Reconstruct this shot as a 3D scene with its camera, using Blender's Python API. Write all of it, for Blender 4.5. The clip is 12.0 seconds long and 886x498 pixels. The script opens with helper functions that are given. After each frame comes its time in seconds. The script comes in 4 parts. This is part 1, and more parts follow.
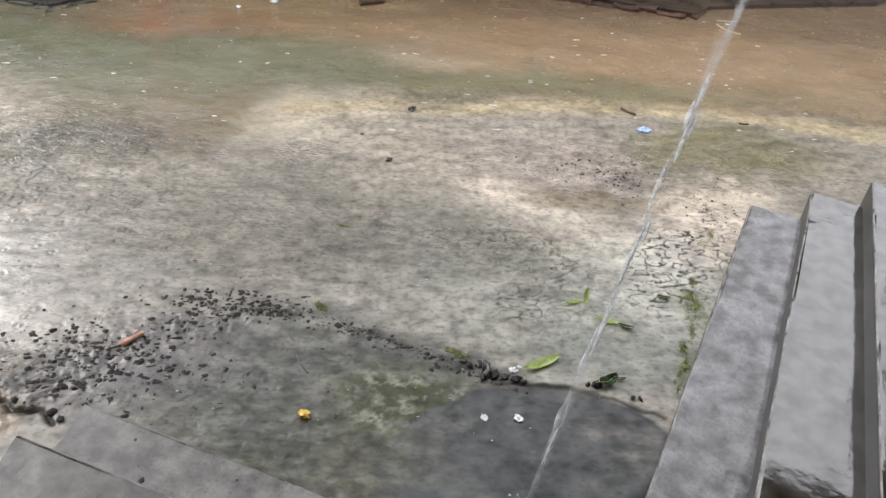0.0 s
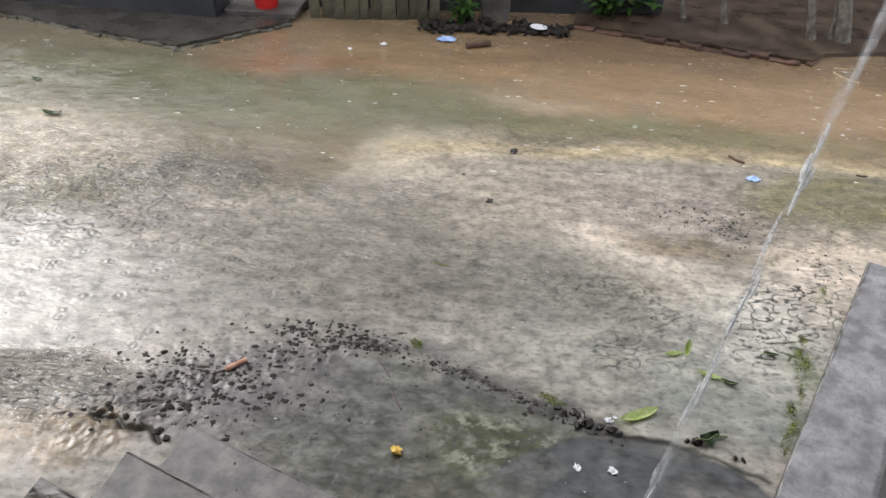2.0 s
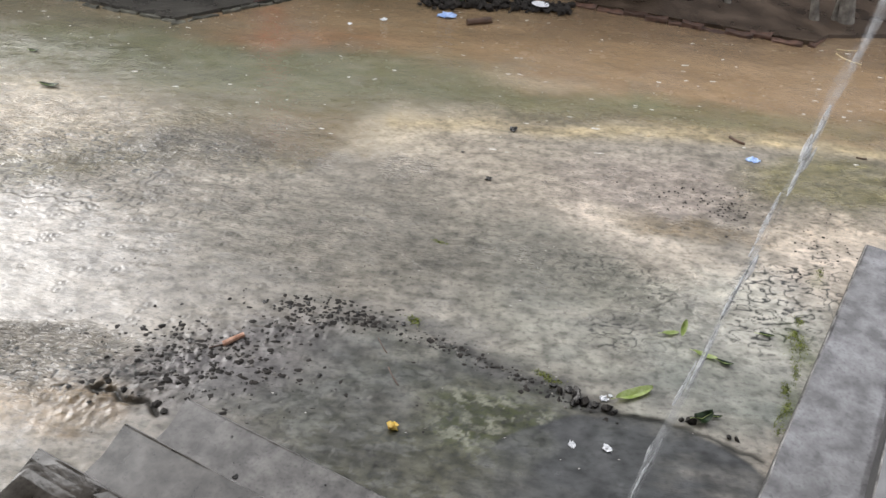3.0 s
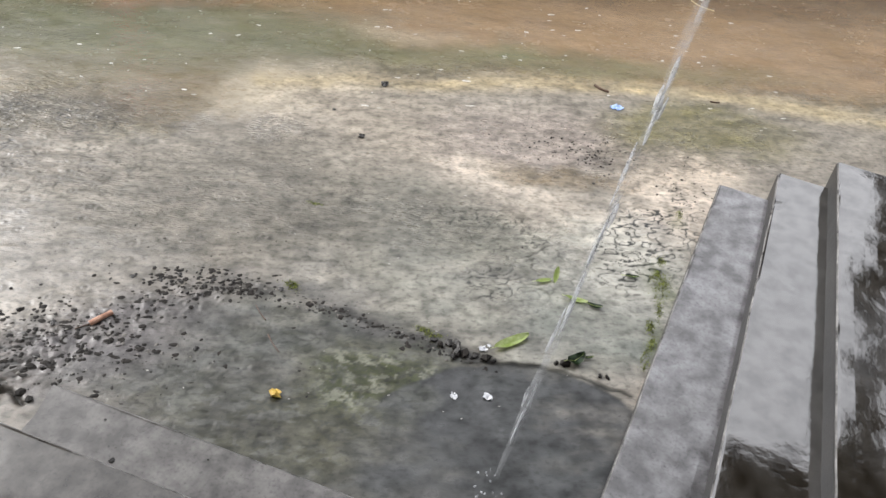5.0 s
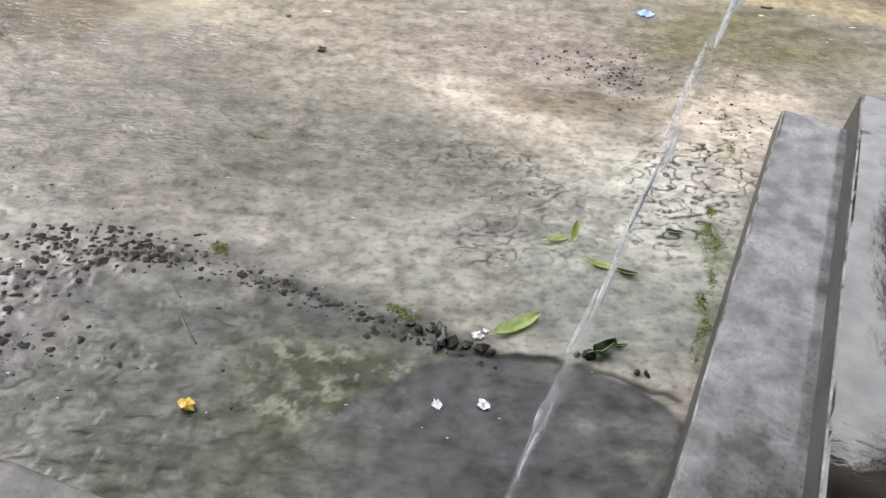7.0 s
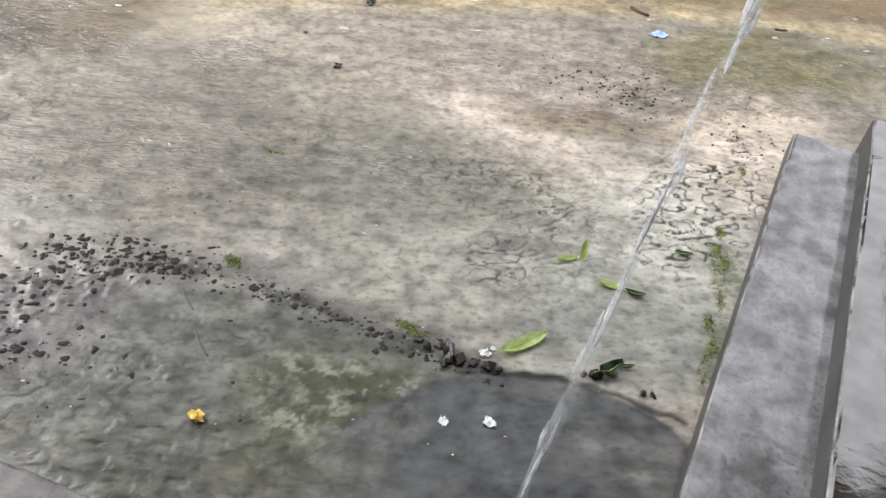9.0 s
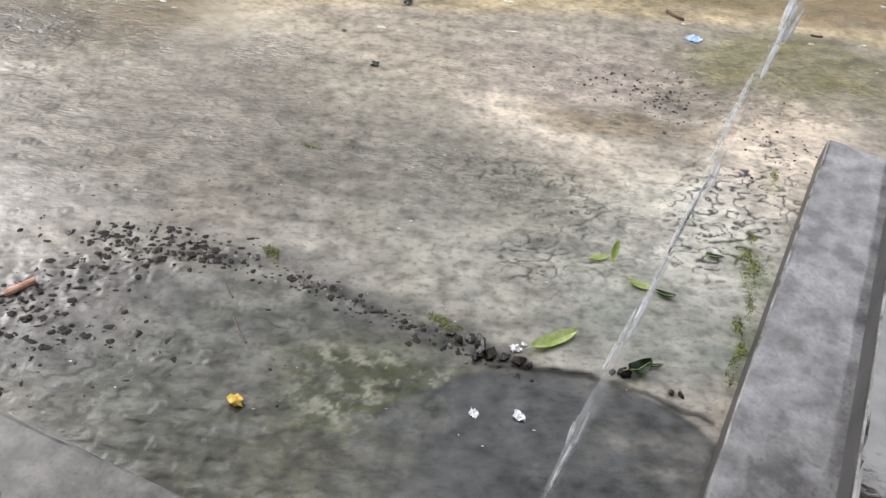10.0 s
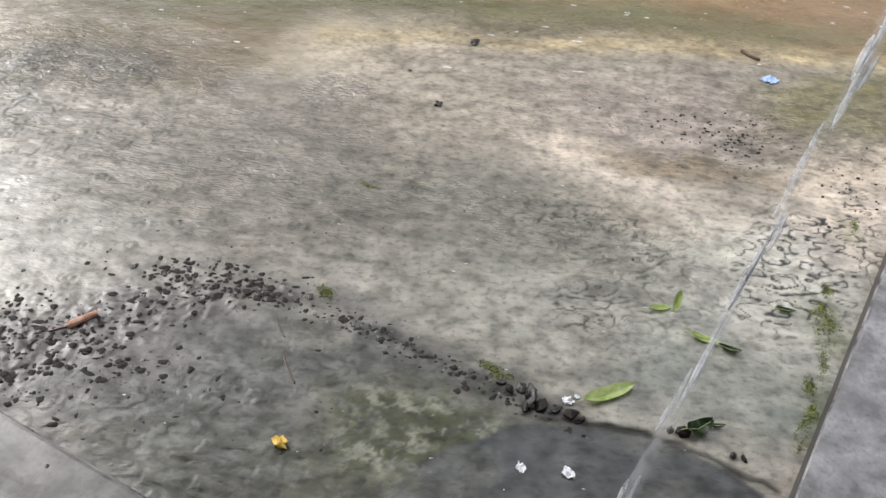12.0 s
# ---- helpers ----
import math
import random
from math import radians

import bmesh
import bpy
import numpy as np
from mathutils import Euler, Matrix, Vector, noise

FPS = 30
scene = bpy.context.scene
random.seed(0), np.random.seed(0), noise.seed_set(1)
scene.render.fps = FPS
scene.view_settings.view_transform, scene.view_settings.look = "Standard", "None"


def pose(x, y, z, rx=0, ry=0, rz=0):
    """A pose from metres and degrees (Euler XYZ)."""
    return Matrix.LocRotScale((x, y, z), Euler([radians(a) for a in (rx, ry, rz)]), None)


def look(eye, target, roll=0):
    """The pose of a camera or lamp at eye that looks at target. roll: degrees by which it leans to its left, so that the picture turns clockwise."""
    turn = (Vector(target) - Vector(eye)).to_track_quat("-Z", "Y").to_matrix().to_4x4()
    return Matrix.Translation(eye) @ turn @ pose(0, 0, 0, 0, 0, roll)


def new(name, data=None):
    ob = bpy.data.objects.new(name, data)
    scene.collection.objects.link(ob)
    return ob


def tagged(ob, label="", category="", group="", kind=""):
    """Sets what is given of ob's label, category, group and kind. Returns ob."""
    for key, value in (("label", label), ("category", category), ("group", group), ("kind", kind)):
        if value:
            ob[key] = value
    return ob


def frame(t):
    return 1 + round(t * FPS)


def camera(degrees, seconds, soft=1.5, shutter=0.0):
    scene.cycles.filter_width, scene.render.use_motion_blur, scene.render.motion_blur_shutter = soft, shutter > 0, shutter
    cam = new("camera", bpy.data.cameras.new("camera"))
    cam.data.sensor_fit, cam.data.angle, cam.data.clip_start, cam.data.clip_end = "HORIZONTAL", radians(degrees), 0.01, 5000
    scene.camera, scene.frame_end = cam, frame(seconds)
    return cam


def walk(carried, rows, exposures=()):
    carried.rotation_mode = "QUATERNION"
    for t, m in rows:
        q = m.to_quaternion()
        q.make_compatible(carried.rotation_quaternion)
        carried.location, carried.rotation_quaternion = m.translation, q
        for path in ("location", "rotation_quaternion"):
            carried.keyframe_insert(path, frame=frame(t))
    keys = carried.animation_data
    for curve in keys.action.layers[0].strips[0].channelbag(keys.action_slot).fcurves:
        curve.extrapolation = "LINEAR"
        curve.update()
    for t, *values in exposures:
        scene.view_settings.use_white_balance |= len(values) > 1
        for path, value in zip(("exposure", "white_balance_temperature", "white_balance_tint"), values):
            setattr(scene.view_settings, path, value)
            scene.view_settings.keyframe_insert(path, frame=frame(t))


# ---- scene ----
cam = camera(60.0, 12.0)
# seconds, eye x y z, yaw, pitch, roll
PATH = [
    (0.0, 0.023, 0.004, 2.370, -0.64, -39.73, 3.84),
    (0.5, 0.020, -0.004, 2.378, 1.59, -38.88, 3.02),
    (1.0, -0.012, -0.003, 2.376, 3.96, -37.92, 2.15),
    (1.5, -0.009, -0.001, 2.387, 6.48, -37.35, 1.31),
    (2.0, -0.009, 0.000, 2.386, 8.21, -37.15, 0.93),
    (2.5, -0.004, 0.006, 2.382, 8.83, -37.69, 1.02),
    (3.0, -0.009, -0.003, 2.382, 7.98, -38.75, 1.74),
    (5.0, 0.041, 0.023, 2.414, -3.24, -41.88, 5.77),
    (5.5, 0.050, 0.023, 2.414, -4.09, -42.64, 5.16),
    (6.0, 0.039, 0.022, 2.412, -4.62, -43.64, 5.70),
    (6.5, 0.081, 0.330, 2.159, -4.76, -45.01, 5.92),
    (7.0, 0.125, 0.705, 1.870, -4.39, -46.72, 6.29),
    (7.5, 0.084, 0.710, 1.866, -4.63, -45.80, 7.36),
    (9.5, 0.143, 0.688, 1.917, -1.78, -46.05, 5.84),
    (10.0, 0.100, 0.655, 1.928, -0.34, -46.17, 5.92),
    (10.5, 0.067, 0.637, 1.933, 1.38, -45.72, 5.44),
    (11.0, 0.148, 0.693, 1.930, 3.58, -45.30, 4.11),
    (11.5, 0.167, 0.712, 1.929, 5.49, -44.85, 2.97),
    (12.0, 0.160, 0.720, 1.928, 7.69, -44.14, 1.78),
]
walk(cam, [(t, pose(x, y, z, 90 + p, 0, w) @ pose(0, 0, 0, 0, 0, r)) for t, x, y, z, w, p, r in PATH],
     [(0.0, 0.74), (1.0, 0.70), (2.0, 0.66), (3.0, 0.64), (5.0, 0.80), (6.0, 0.86), (7.0, 0.90), (7.7, 0.90), (9.5, 0.86), (10.5, 0.80), (12.0, 0.66)])

# ---------------------------------------------------------------- light
world = bpy.data.worlds.new("world")
scene.world = world
world.use_nodes = True
wn, wl = world.node_tree.nodes, world.node_tree.links
sky = wn.new("ShaderNodeTexSky")
sky.sky_type, sky.sun_disc = "NISHITA", False
sky.sun_elevation, sky.sun_rotation = radians(38), radians(-66)
sky.air_density, sky.dust_density, sky.ozone_density = 1.0, 6.0, 1.0
pale = wn.new("ShaderNodeHueSaturation")
pale.inputs["Saturation"].default_value = 0.12
bg = wn["Background"]
bg.inputs["Strength"].default_value = 0.15
wl.new(sky.outputs["Color"], pale.inputs["Color"])
cloud = wn.new("ShaderNodeMix")            # an even cloud cover veils most of the clear sky
cloud.data_type = "RGBA"
cloud.inputs["Factor"].default_value = 0.5
cloud.inputs["B"].default_value = (9.8, 9.9, 10.5, 1)
wl.new(pale.outputs["Color"], cloud.inputs["A"])
wl.new(cloud.outputs["Result"], bg.inputs["Color"])
sun_data = bpy.data.lights.new("sun", "SUN")
sun_data.energy, sun_data.angle, sun_data.color = 0.28, radians(40), (1.0, 0.97, 0.93)
sun = new("sun", sun_data)
sun.matrix_world = look((-9.4, 3.4, 7.9), (0, 0, 0))

# ---------------------------------------------------------------- noise on arrays
def lattice(ix, iy, seed):
    h = (ix.astype(np.int64) * 374761393 + iy.astype(np.int64) * 668265263 + seed * 982451653) & 0x7FFFFFFF
    h = ((h ^ (h >> 13)) * 1274126177) & 0x7FFFFFFF
    h = (h ^ (h >> 16)) & 0xFFFFFF
    return h / float(0xFFFFFF)


def value(x, y, seed=0):
    ix, iy = np.floor(x), np.floor(y)
    fx, fy = x - ix, y - iy
    fx, fy = fx * fx * (3 - 2 * fx), fy * fy * (3 - 2 * fy)
    a, b = lattice(ix, iy, seed), lattice(ix + 1, iy, seed)
    c, d = lattice(ix, iy + 1, seed), lattice(ix + 1, iy + 1, seed)
    return (a + (b - a) * fx) * (1 - fy) + (c + (d - c) * fx) * fy


def fbm(x, y, scale, octaves=4, seed=0, gain=0.5):
    """Layered noise, about -1 to 1."""
    total, amp, norm = 0, 1.0, 0.0
    for o in range(octaves):
        total = total + amp * (value(x * scale + 17.3 * o, y * scale - 9.1 * o, seed + o) * 2 - 1)
        norm += amp
        amp *= gain
        scale *= 2.03
    return total / norm * 1.6


def smooth(e0, e1, x):
    t = np.clip((x - e0) / (e1 - e0), 0, 1)
    return t * t * (3 - 2 * t)


def blob(x, y, cx, cy, rx, ry, turn=0.0, soft=0.3):
    """1 inside an ellipse, falling to 0 over the soft share of its radius."""
    c, s = math.cos(radians(turn)), math.sin(radians(turn))
    u, v = ((x - cx) * c + (y - cy) * s) / rx, (-(x - cx) * s + (y - cy) * c) / ry
    return 1 - smooth(1 - soft, 1 + soft, np.sqrt(u * u + v * v))


def near_line(x, y, pts):
    """Distance to a polyline."""
    best = np.full(np.shape(x), 1e9)
    for (ax, ay), (bx, by) in zip(pts, pts[1:]):
        dx, dy = bx - ax, by - ay
        t = np.clip(((x - ax) * dx + (y - ay) * dy) / (dx * dx + dy * dy), 0, 1)
        best = np.minimum(best, np.hypot(x - ax - t * dx, y - ay - t * dy))
    return best


# ---------------------------------------------------------------- materials
def node_material(name):
    m = bpy.data.materials.new(name)
    m.use_nodes = True
    return m, m.node_tree.nodes, m.node_tree.links, m.node_tree.nodes["Principled BSDF"]


def ramp(nodes, stops):
    r = nodes.new("ShaderNodeValToRGB")
    e = r.color_ramp.elements
    while len(e) < len(stops):
        e.new(0.5)
    for el, (p, c) in zip(e, stops):
        el.position, el.color = p, (*c, 1)
    return r


def rough_material(name, dark, light, scale=8.0, roughness=0.5, bump=0.3, fine=90.0, spread=0.12, detail=6.0, metal=0.0, rnd=0.0, ior=1.5):
    """A worn surface: two scales of colour noise, uneven gloss and fine relief."""
    m, n, l, p = node_material(name)
    co = n.new("ShaderNodeTexCoord")
    a, b = n.new("ShaderNodeTexNoise"), n.new("ShaderNodeTexNoise")
    a.inputs["Scale"].default_value, a.inputs["Detail"].default_value = scale, detail
    b.inputs["Scale"].default_value, b.inputs["Detail"].default_value = fine, 3
    l.new(co.outputs["Object"], a.inputs["Vector"])
    l.new(co.outputs["Object"], b.inputs["Vector"])
    mid = tuple((d + g) / 2 for d, g in zip(dark, light))
    r = ramp(n, [(0.3, dark), (0.5, mid), (0.7, light)])
    l.new(a.outputs["Fac"], r.inputs["Fac"])
    mix = n.new("ShaderNodeMix")
    mix.data_type, mix.blend_type = "RGBA", "OVERLAY"
    mix.inputs["Factor"].default_value = 0.55
    l.new(r.outputs["Color"], mix.inputs["A"])
    l.new(b.outputs["Fac"], mix.inputs["B"])
    last = mix.outputs["Result"]
    if rnd:
        oi = n.new("ShaderNodeObjectInfo")
        hs = n.new("ShaderNodeHueSaturation")
        mr = n.new("ShaderNodeMapRange")
        mr.inputs["To Min"].default_value, mr.inputs["To Max"].default_value = 1 - rnd, 1 + rnd
        l.new(oi.outputs["Random"], mr.inputs["Value"])
        l.new(mr.outputs["Result"], hs.inputs["Value"])
        l.new(last, hs.inputs["Color"])
        last = hs.outputs["Color"]
    l.new(last, p.inputs["Base Color"])
    rr = n.new("ShaderNodeMapRange")
    rr.inputs["From Min"].default_value, rr.inputs["From Max"].default_value = 0.3, 0.7
    rr.inputs["To Min"].default_value, rr.inputs["To Max"].default_value = max(0.03, roughness - spread), min(1, roughness + spread)
    l.new(a.outputs["Fac"], rr.inputs["Value"])
    l.new(rr.outputs["Result"], p.inputs["Roughness"])
    p.inputs["Metallic"].default_value, p.inputs["IOR"].default_value = metal, ior
    bu = n.new("ShaderNodeBump")
    bu.inputs["Strength"].default_value, bu.inputs["Distance"].default_value = bump, 0.004
    l.new(b.outputs["Fac"], bu.inputs["Height"])
    l.new(bu.outputs["Normal"], p.inputs["Normal"])
    return m


def ground_material():
    """Wet cement and silt. The stain attribute carries the colour of the stains and some painted shade, wet the film of
    water, chop its ripples.
    """
    m, n, l, p = node_material("wet_ground")
    st, we, ch, ba = (n.new("ShaderNodeAttribute") for _ in range(4))
    st.attribute_name, we.attribute_name, ch.attribute_name, ba.attribute_name = "stain", "wet", "chop", "bare"
    co = n.new("ShaderNodeTexCoord")
    grain, blot, rip, ripple_tone, mott = (n.new("ShaderNodeTexNoise") for _ in range(5))
    along_x, soft_x = n.new("ShaderNodeMapping"), n.new("ShaderNodeMapping")
    along_x.inputs["Scale"].default_value, soft_x.inputs["Scale"].default_value = (0.45, 1.4, 1.0), (0.8, 1.15, 1.0)
    along_x.inputs["Rotation"].default_value = (0, 0, radians(-5))
    for q in (along_x, soft_x):
        l.new(co.outputs["Object"], q.inputs["Vector"])
    for t, v, sc, d in ((grain, co.outputs["Object"], 210, 4), (blot, soft_x.outputs["Vector"], 16, 7), (rip, along_x.outputs["Vector"], 34, 3), (ripple_tone, along_x.outputs["Vector"], 11, 6), (mott, soft_x.outputs["Vector"], 42, 5)):
        t.inputs["Scale"].default_value, t.inputs["Detail"].default_value = sc, d
        l.new(v, t.inputs["Vector"])
    rip.inputs["Distortion"].default_value = 1.6
    last = st.outputs["Color"]
    for t, stops in ((grain, [(0.3, (0.92, 0.92, 0.92)), (0.7, (1.06, 1.06, 1.06))]),
                     (blot, [(0.34, (0.68, 0.69, 0.68)), (0.5, (1, 1, 1)), (0.68, (1.20, 1.19, 1.18))]),
                     # strokes along x: ripple reflections painted into the colour
                     (ripple_tone, [(0.34, (0.88, 0.88, 0.87)), (0.68, (1.10, 1.09, 1.08))]),
                     (mott, [(0.36, (0.66, 0.66, 0.64)), (0.46, (0.97, 0.97, 0.97)), (0.7, (1.14, 1.14, 1.13))])):
        r = ramp(n, stops)
        l.new(t.outputs["Fac"], r.inputs["Fac"])
        mx = n.new("ShaderNodeMix")
        mx.data_type, mx.blend_type = "RGBA", "MULTIPLY"
        l.new(ba.outputs["Fac"], mx.inputs["Factor"])
        l.new(last, mx.inputs["A"])
        l.new(r.outputs["Color"], mx.inputs["B"])
        last = mx.outputs["Result"]
    l.new(last, p.inputs["Base Color"])
    # gloss: damp cement to standing water
    sub, add = n.new("ShaderNodeMath"), n.new("ShaderNodeMath")
    sub.operation, sub.inputs[1].default_value = "SUBTRACT", 0.5
    add.operation, add.inputs[1].default_value = "MULTIPLY_ADD", 0.7
    l.new(blot.outputs["Fac"], sub.inputs[0])
    l.new(sub.outputs[0], add.inputs[0])
    l.new(we.outputs["Fac"], add.inputs[2])
    mr, cw = n.new("ShaderNodeMapRange"), n.new("ShaderNodeMapRange")
    mr.inputs["To Min"].default_value, mr.inputs["To Max"].default_value = 0.55, 0.10
    l.new(add.outputs[0], mr.inputs["Value"])
    l.new(mr.outputs["Result"], p.inputs["Roughness"])
    p.inputs["IOR"].default_value = 1.45
    cw.inputs["From Min"].default_value, cw.inputs["From Max"].default_value = 0.28, 0.80
    l.new(add.outputs[0], cw.inputs["Value"])
    l.new(cw.outputs["Result"], p.inputs["Coat Weight"])
    p.inputs["Coat Roughness"].default_value, p.inputs["Coat IOR"].default_value = 0.05, 1.6
    b1, b2, b3 = (n.new("ShaderNodeBump") for _ in range(3))
    for b, d in ((b1, 0.003), (b2, 0.020), (b3, 0.045)):
        b.inputs["Distance"].default_value = d
    dry, choppy = n.new("ShaderNodeMapRange"), n.new("ShaderNodeMapRange")
    dry.inputs["To Min"].default_value, dry.inputs["To Max"].default_value = 0.6, 0.06
    choppy.inputs["To Min"].default_value, choppy.inputs["To Max"].default_value = 0.04, 1.0
    l.new(we.outputs["Fac"], dry.inputs["Value"])
    l.new(ch.outputs["Fac"], choppy.inputs["Value"])
    l.new(dry.outputs["Result"], b1.inputs["Strength"])
    l.new(grain.outputs["Fac"], b1.inputs["Height"])
    for b in (b2, b3):
        l.new(choppy.outputs["Result"], b.inputs["Strength"])
        l.new(rip.outputs["Fac"], b.inputs["Height"])
    l.new(b1.outputs["Normal"], b2.inputs["Normal"])
    l.new(b2.outputs["Normal"], p.inputs["Normal"])
    l.new(b3.outputs["Normal"], p.inputs["Coat Normal"])
    return m


def step_material(name, low, high, film, shine, ior):
    """Smooth grey cement plaster, wet: blotchy, with a thin film of water in the hollows."""
    m, n, l, p = node_material(name)
    co = n.new("ShaderNodeTexCoord")
    big, mid, fine = (n.new("ShaderNodeTexNoise") for _ in range(3))
    for t, s, d in ((big, 2.2, 4), (mid, 13, 10), (fine, 80, 7)):
        t.inputs["Scale"].default_value, t.inputs["Detail"].default_value = s, d
        l.new(co.outputs["Object"], t.inputs["Vector"])
    r = ramp(n, [(0.35, low), (0.65, high)])
    l.new(mid.outputs["Fac"], r.inputs["Fac"])
    r2 = ramp(n, [(0.32, (0.82, 0.81, 0.79)), (0.68, (1.13, 1.13, 1.15))])
    l.new(big.outputs["Fac"], r2.inputs["Fac"])
    r3 = ramp(n, [(0.30, (0.60, 0.60, 0.59)), (0.42, (0.95, 0.95, 0.95)), (0.7, (1.16, 1.16, 1.16))])
    l.new(fine.outputs["Fac"], r3.inputs["Fac"])
    last = r.outputs["Color"]
    for q in (r2, r3):
        mx = n.new("ShaderNodeMix")
        mx.data_type, mx.blend_type = "RGBA", "MULTIPLY"
        mx.inputs["Factor"].default_value = 1
        l.new(last, mx.inputs["A"])
        l.new(q.outputs["Color"], mx.inputs["B"])
        last = mx.outputs["Result"]
    l.new(last, p.inputs["Base Color"])
    mr = n.new("ShaderNodeMapRange")
    mr.inputs["From Min"].default_value, mr.inputs["From Max"].default_value = 0.35, 0.62
    mr.inputs["To Min"].default_value, mr.inputs["To Max"].default_value = film
    l.new(big.outputs["Fac"], mr.inputs["Value"])
    l.new(mr.outputs["Result"], p.inputs["Roughness"])
    p.inputs["IOR"].default_value = ior
    cw = n.new("ShaderNodeMapRange")
    cw.inputs["From Min"].default_value, cw.inputs["From Max"].default_value = 0.36, 0.60
    cw.inputs["To Min"].default_value, cw.inputs["To Max"].default_value = shine * 0.75, shine
    l.new(mid.outputs["Fac"], cw.inputs["Value"])
    l.new(cw.outputs["Result"], p.inputs["Coat Weight"])
    p.inputs["Coat Roughness"].default_value, p.inputs["Coat IOR"].default_value = 0.03, 2.1
    bu, b2 = n.new("ShaderNodeBump"), n.new("ShaderNodeBump")
    bu.inputs["Strength"].default_value, bu.inputs["Distance"].default_value = 0.12, 0.002
    b2.inputs["Strength"].default_value, b2.inputs["Distance"].default_value = 0.05, 0.006
    l.new(fine.outputs["Fac"], bu.inputs["Height"])
    l.new(mid.outputs["Fac"], b2.inputs["Height"])
    l.new(bu.outputs["Normal"], b2.inputs["Normal"])
    l.new(b2.outputs["Normal"], p.inputs["Normal"])
    b3 = n.new("ShaderNodeBump")
    b3.inputs["Strength"].default_value, b3.inputs["Distance"].default_value = 0.3, 0.006
    l.new(mid.outputs["Fac"], b3.inputs["Height"])
    l.new(b3.outputs["Normal"], p.inputs["Coat Normal"])
    return m


def leaf_material(name, blade, vein, roughness=0.3):
    m, n, l, p = node_material(name)
    co = n.new("ShaderNodeTexCoord")
    t = n.new("ShaderNodeTexNoise")
    t.inputs["Scale"].default_value = 45
    l.new(co.outputs["Object"], t.inputs["Vector"])
    r = ramp(n, [(0.35, blade), (0.7, vein)])
    l.new(t.outputs["Fac"], r.inputs["Fac"])
    l.new(r.outputs["Color"], p.inputs["Base Color"])
    p.inputs["Roughness"].default_value = roughness
    return m


def spray_material(name, body):
    """Water torn into fast drops: a thin pale veil that lets the ground show through."""
    m, n, l, p = node_material(name)
    co, t, mr = n.new("ShaderNodeTexCoord"), n.new("ShaderNodeTexNoise"), n.new("ShaderNodeMapRange")
    t.inputs["Scale"].default_value, t.inputs["Detail"].default_value = 26, 3
    mr.inputs["From Min"].default_value, mr.inputs["From Max"].default_value = 0.35, 0.65
    mr.inputs["To Min"].default_value, mr.inputs["To Max"].default_value = body * 0.25, body
    l.new(co.outputs["Object"], t.inputs["Vector"])
    l.new(t.outputs["Fac"], mr.inputs["Value"])
    l.new(mr.outputs["Result"], p.inputs["Alpha"])
    p.inputs["Base Color"].default_value = (0.72, 0.74, 0.76, 1)
    p.inputs["Roughness"].default_value = 0.25
    p.inputs["IOR"].default_value = 1.33
    return m


M_GROUND = ground_material()
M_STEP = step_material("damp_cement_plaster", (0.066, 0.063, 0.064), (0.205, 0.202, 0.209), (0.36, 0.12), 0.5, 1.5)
M_STEP_WORN = step_material("dirty_worn_cement_plaster", (0.060, 0.055, 0.050), (0.175, 0.164, 0.152), (0.45, 0.2), 0.2, 1.45)
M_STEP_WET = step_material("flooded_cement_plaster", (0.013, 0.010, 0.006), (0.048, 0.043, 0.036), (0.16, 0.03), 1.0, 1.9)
M_STEP_DIM = step_material("soaked_cement_plaster", (0.026, 0.022, 0.017), (0.10, 0.089, 0.077), (0.3, 0.1), 0.25, 1.45)
M_RISER = rough_material("dark_riser", (0.030, 0.029, 0.028), (0.078, 0.076, 0.074), 6, 0.5, 0.3, 120)
M_NOSE = rough_material("worn_highlit_nosing", (0.08, 0.078, 0.075), (0.34, 0.33, 0.32), 14, 0.35, 0.3, 120)
M_CRUMB = rough_material("broken_cement", (0.009, 0.008, 0.007), (0.046, 0.040, 0.035), 30, 0.6, 0.5, 200, 0.15, ior=1.28)
M_CHIP = rough_material("pale_cement_chip", (0.06, 0.055, 0.05), (0.24, 0.22, 0.19), 25, 0.4, 0.5, 200, 0.15)
M_CLOD = rough_material("dark_wet_clod", (0.012, 0.011, 0.01), (0.05, 0.045, 0.04), 40, 0.3, 0.5, 200)
M_MOSS = rough_material("wet_moss", (0.06, 0.075, 0.012), (0.25, 0.29, 0.045), 60, 0.6, 0.5, 300, 0.1)
M_WALL = rough_material("rain_dark_wall", (0.02, 0.022, 0.026), (0.06, 0.062, 0.066), 3, 0.5, 0.3, 60)
M_PLASTER = rough_material("stained_plaster", (0.16, 0.15, 0.14), (0.34, 0.33, 0.31), 2.5, 0.6, 0.3, 60)
M_FENCE = rough_material("weathered_board", (0.02, 0.02, 0.013), (0.15, 0.145, 0.10), 6, 0.55, 0.5, 70, 0.1, rnd=0.35)
M_EARTH = rough_material("wet_earth", (0.03, 0.021, 0.015), (0.085, 0.06, 0.042), 5, 0.35, 0.8, 60, 0.15)
M_TERRACE = rough_material("trodden_grey_earth", (0.034, 0.031, 0.026), (0.075, 0.07, 0.06), 5, 0.28, 0.5, 60, 0.12)
M_SLAB = rough_material("stained_cement_slab", (0.05, 0.047, 0.043), (0.15, 0.14, 0.13), 5, 0.45, 0.4, 80)
M_BRICK = rough_material("old_brick", (0.02, 0.012, 0.009), (0.12, 0.065, 0.045), 20, 0.45, 0.6, 120, 0.15, rnd=0.4)
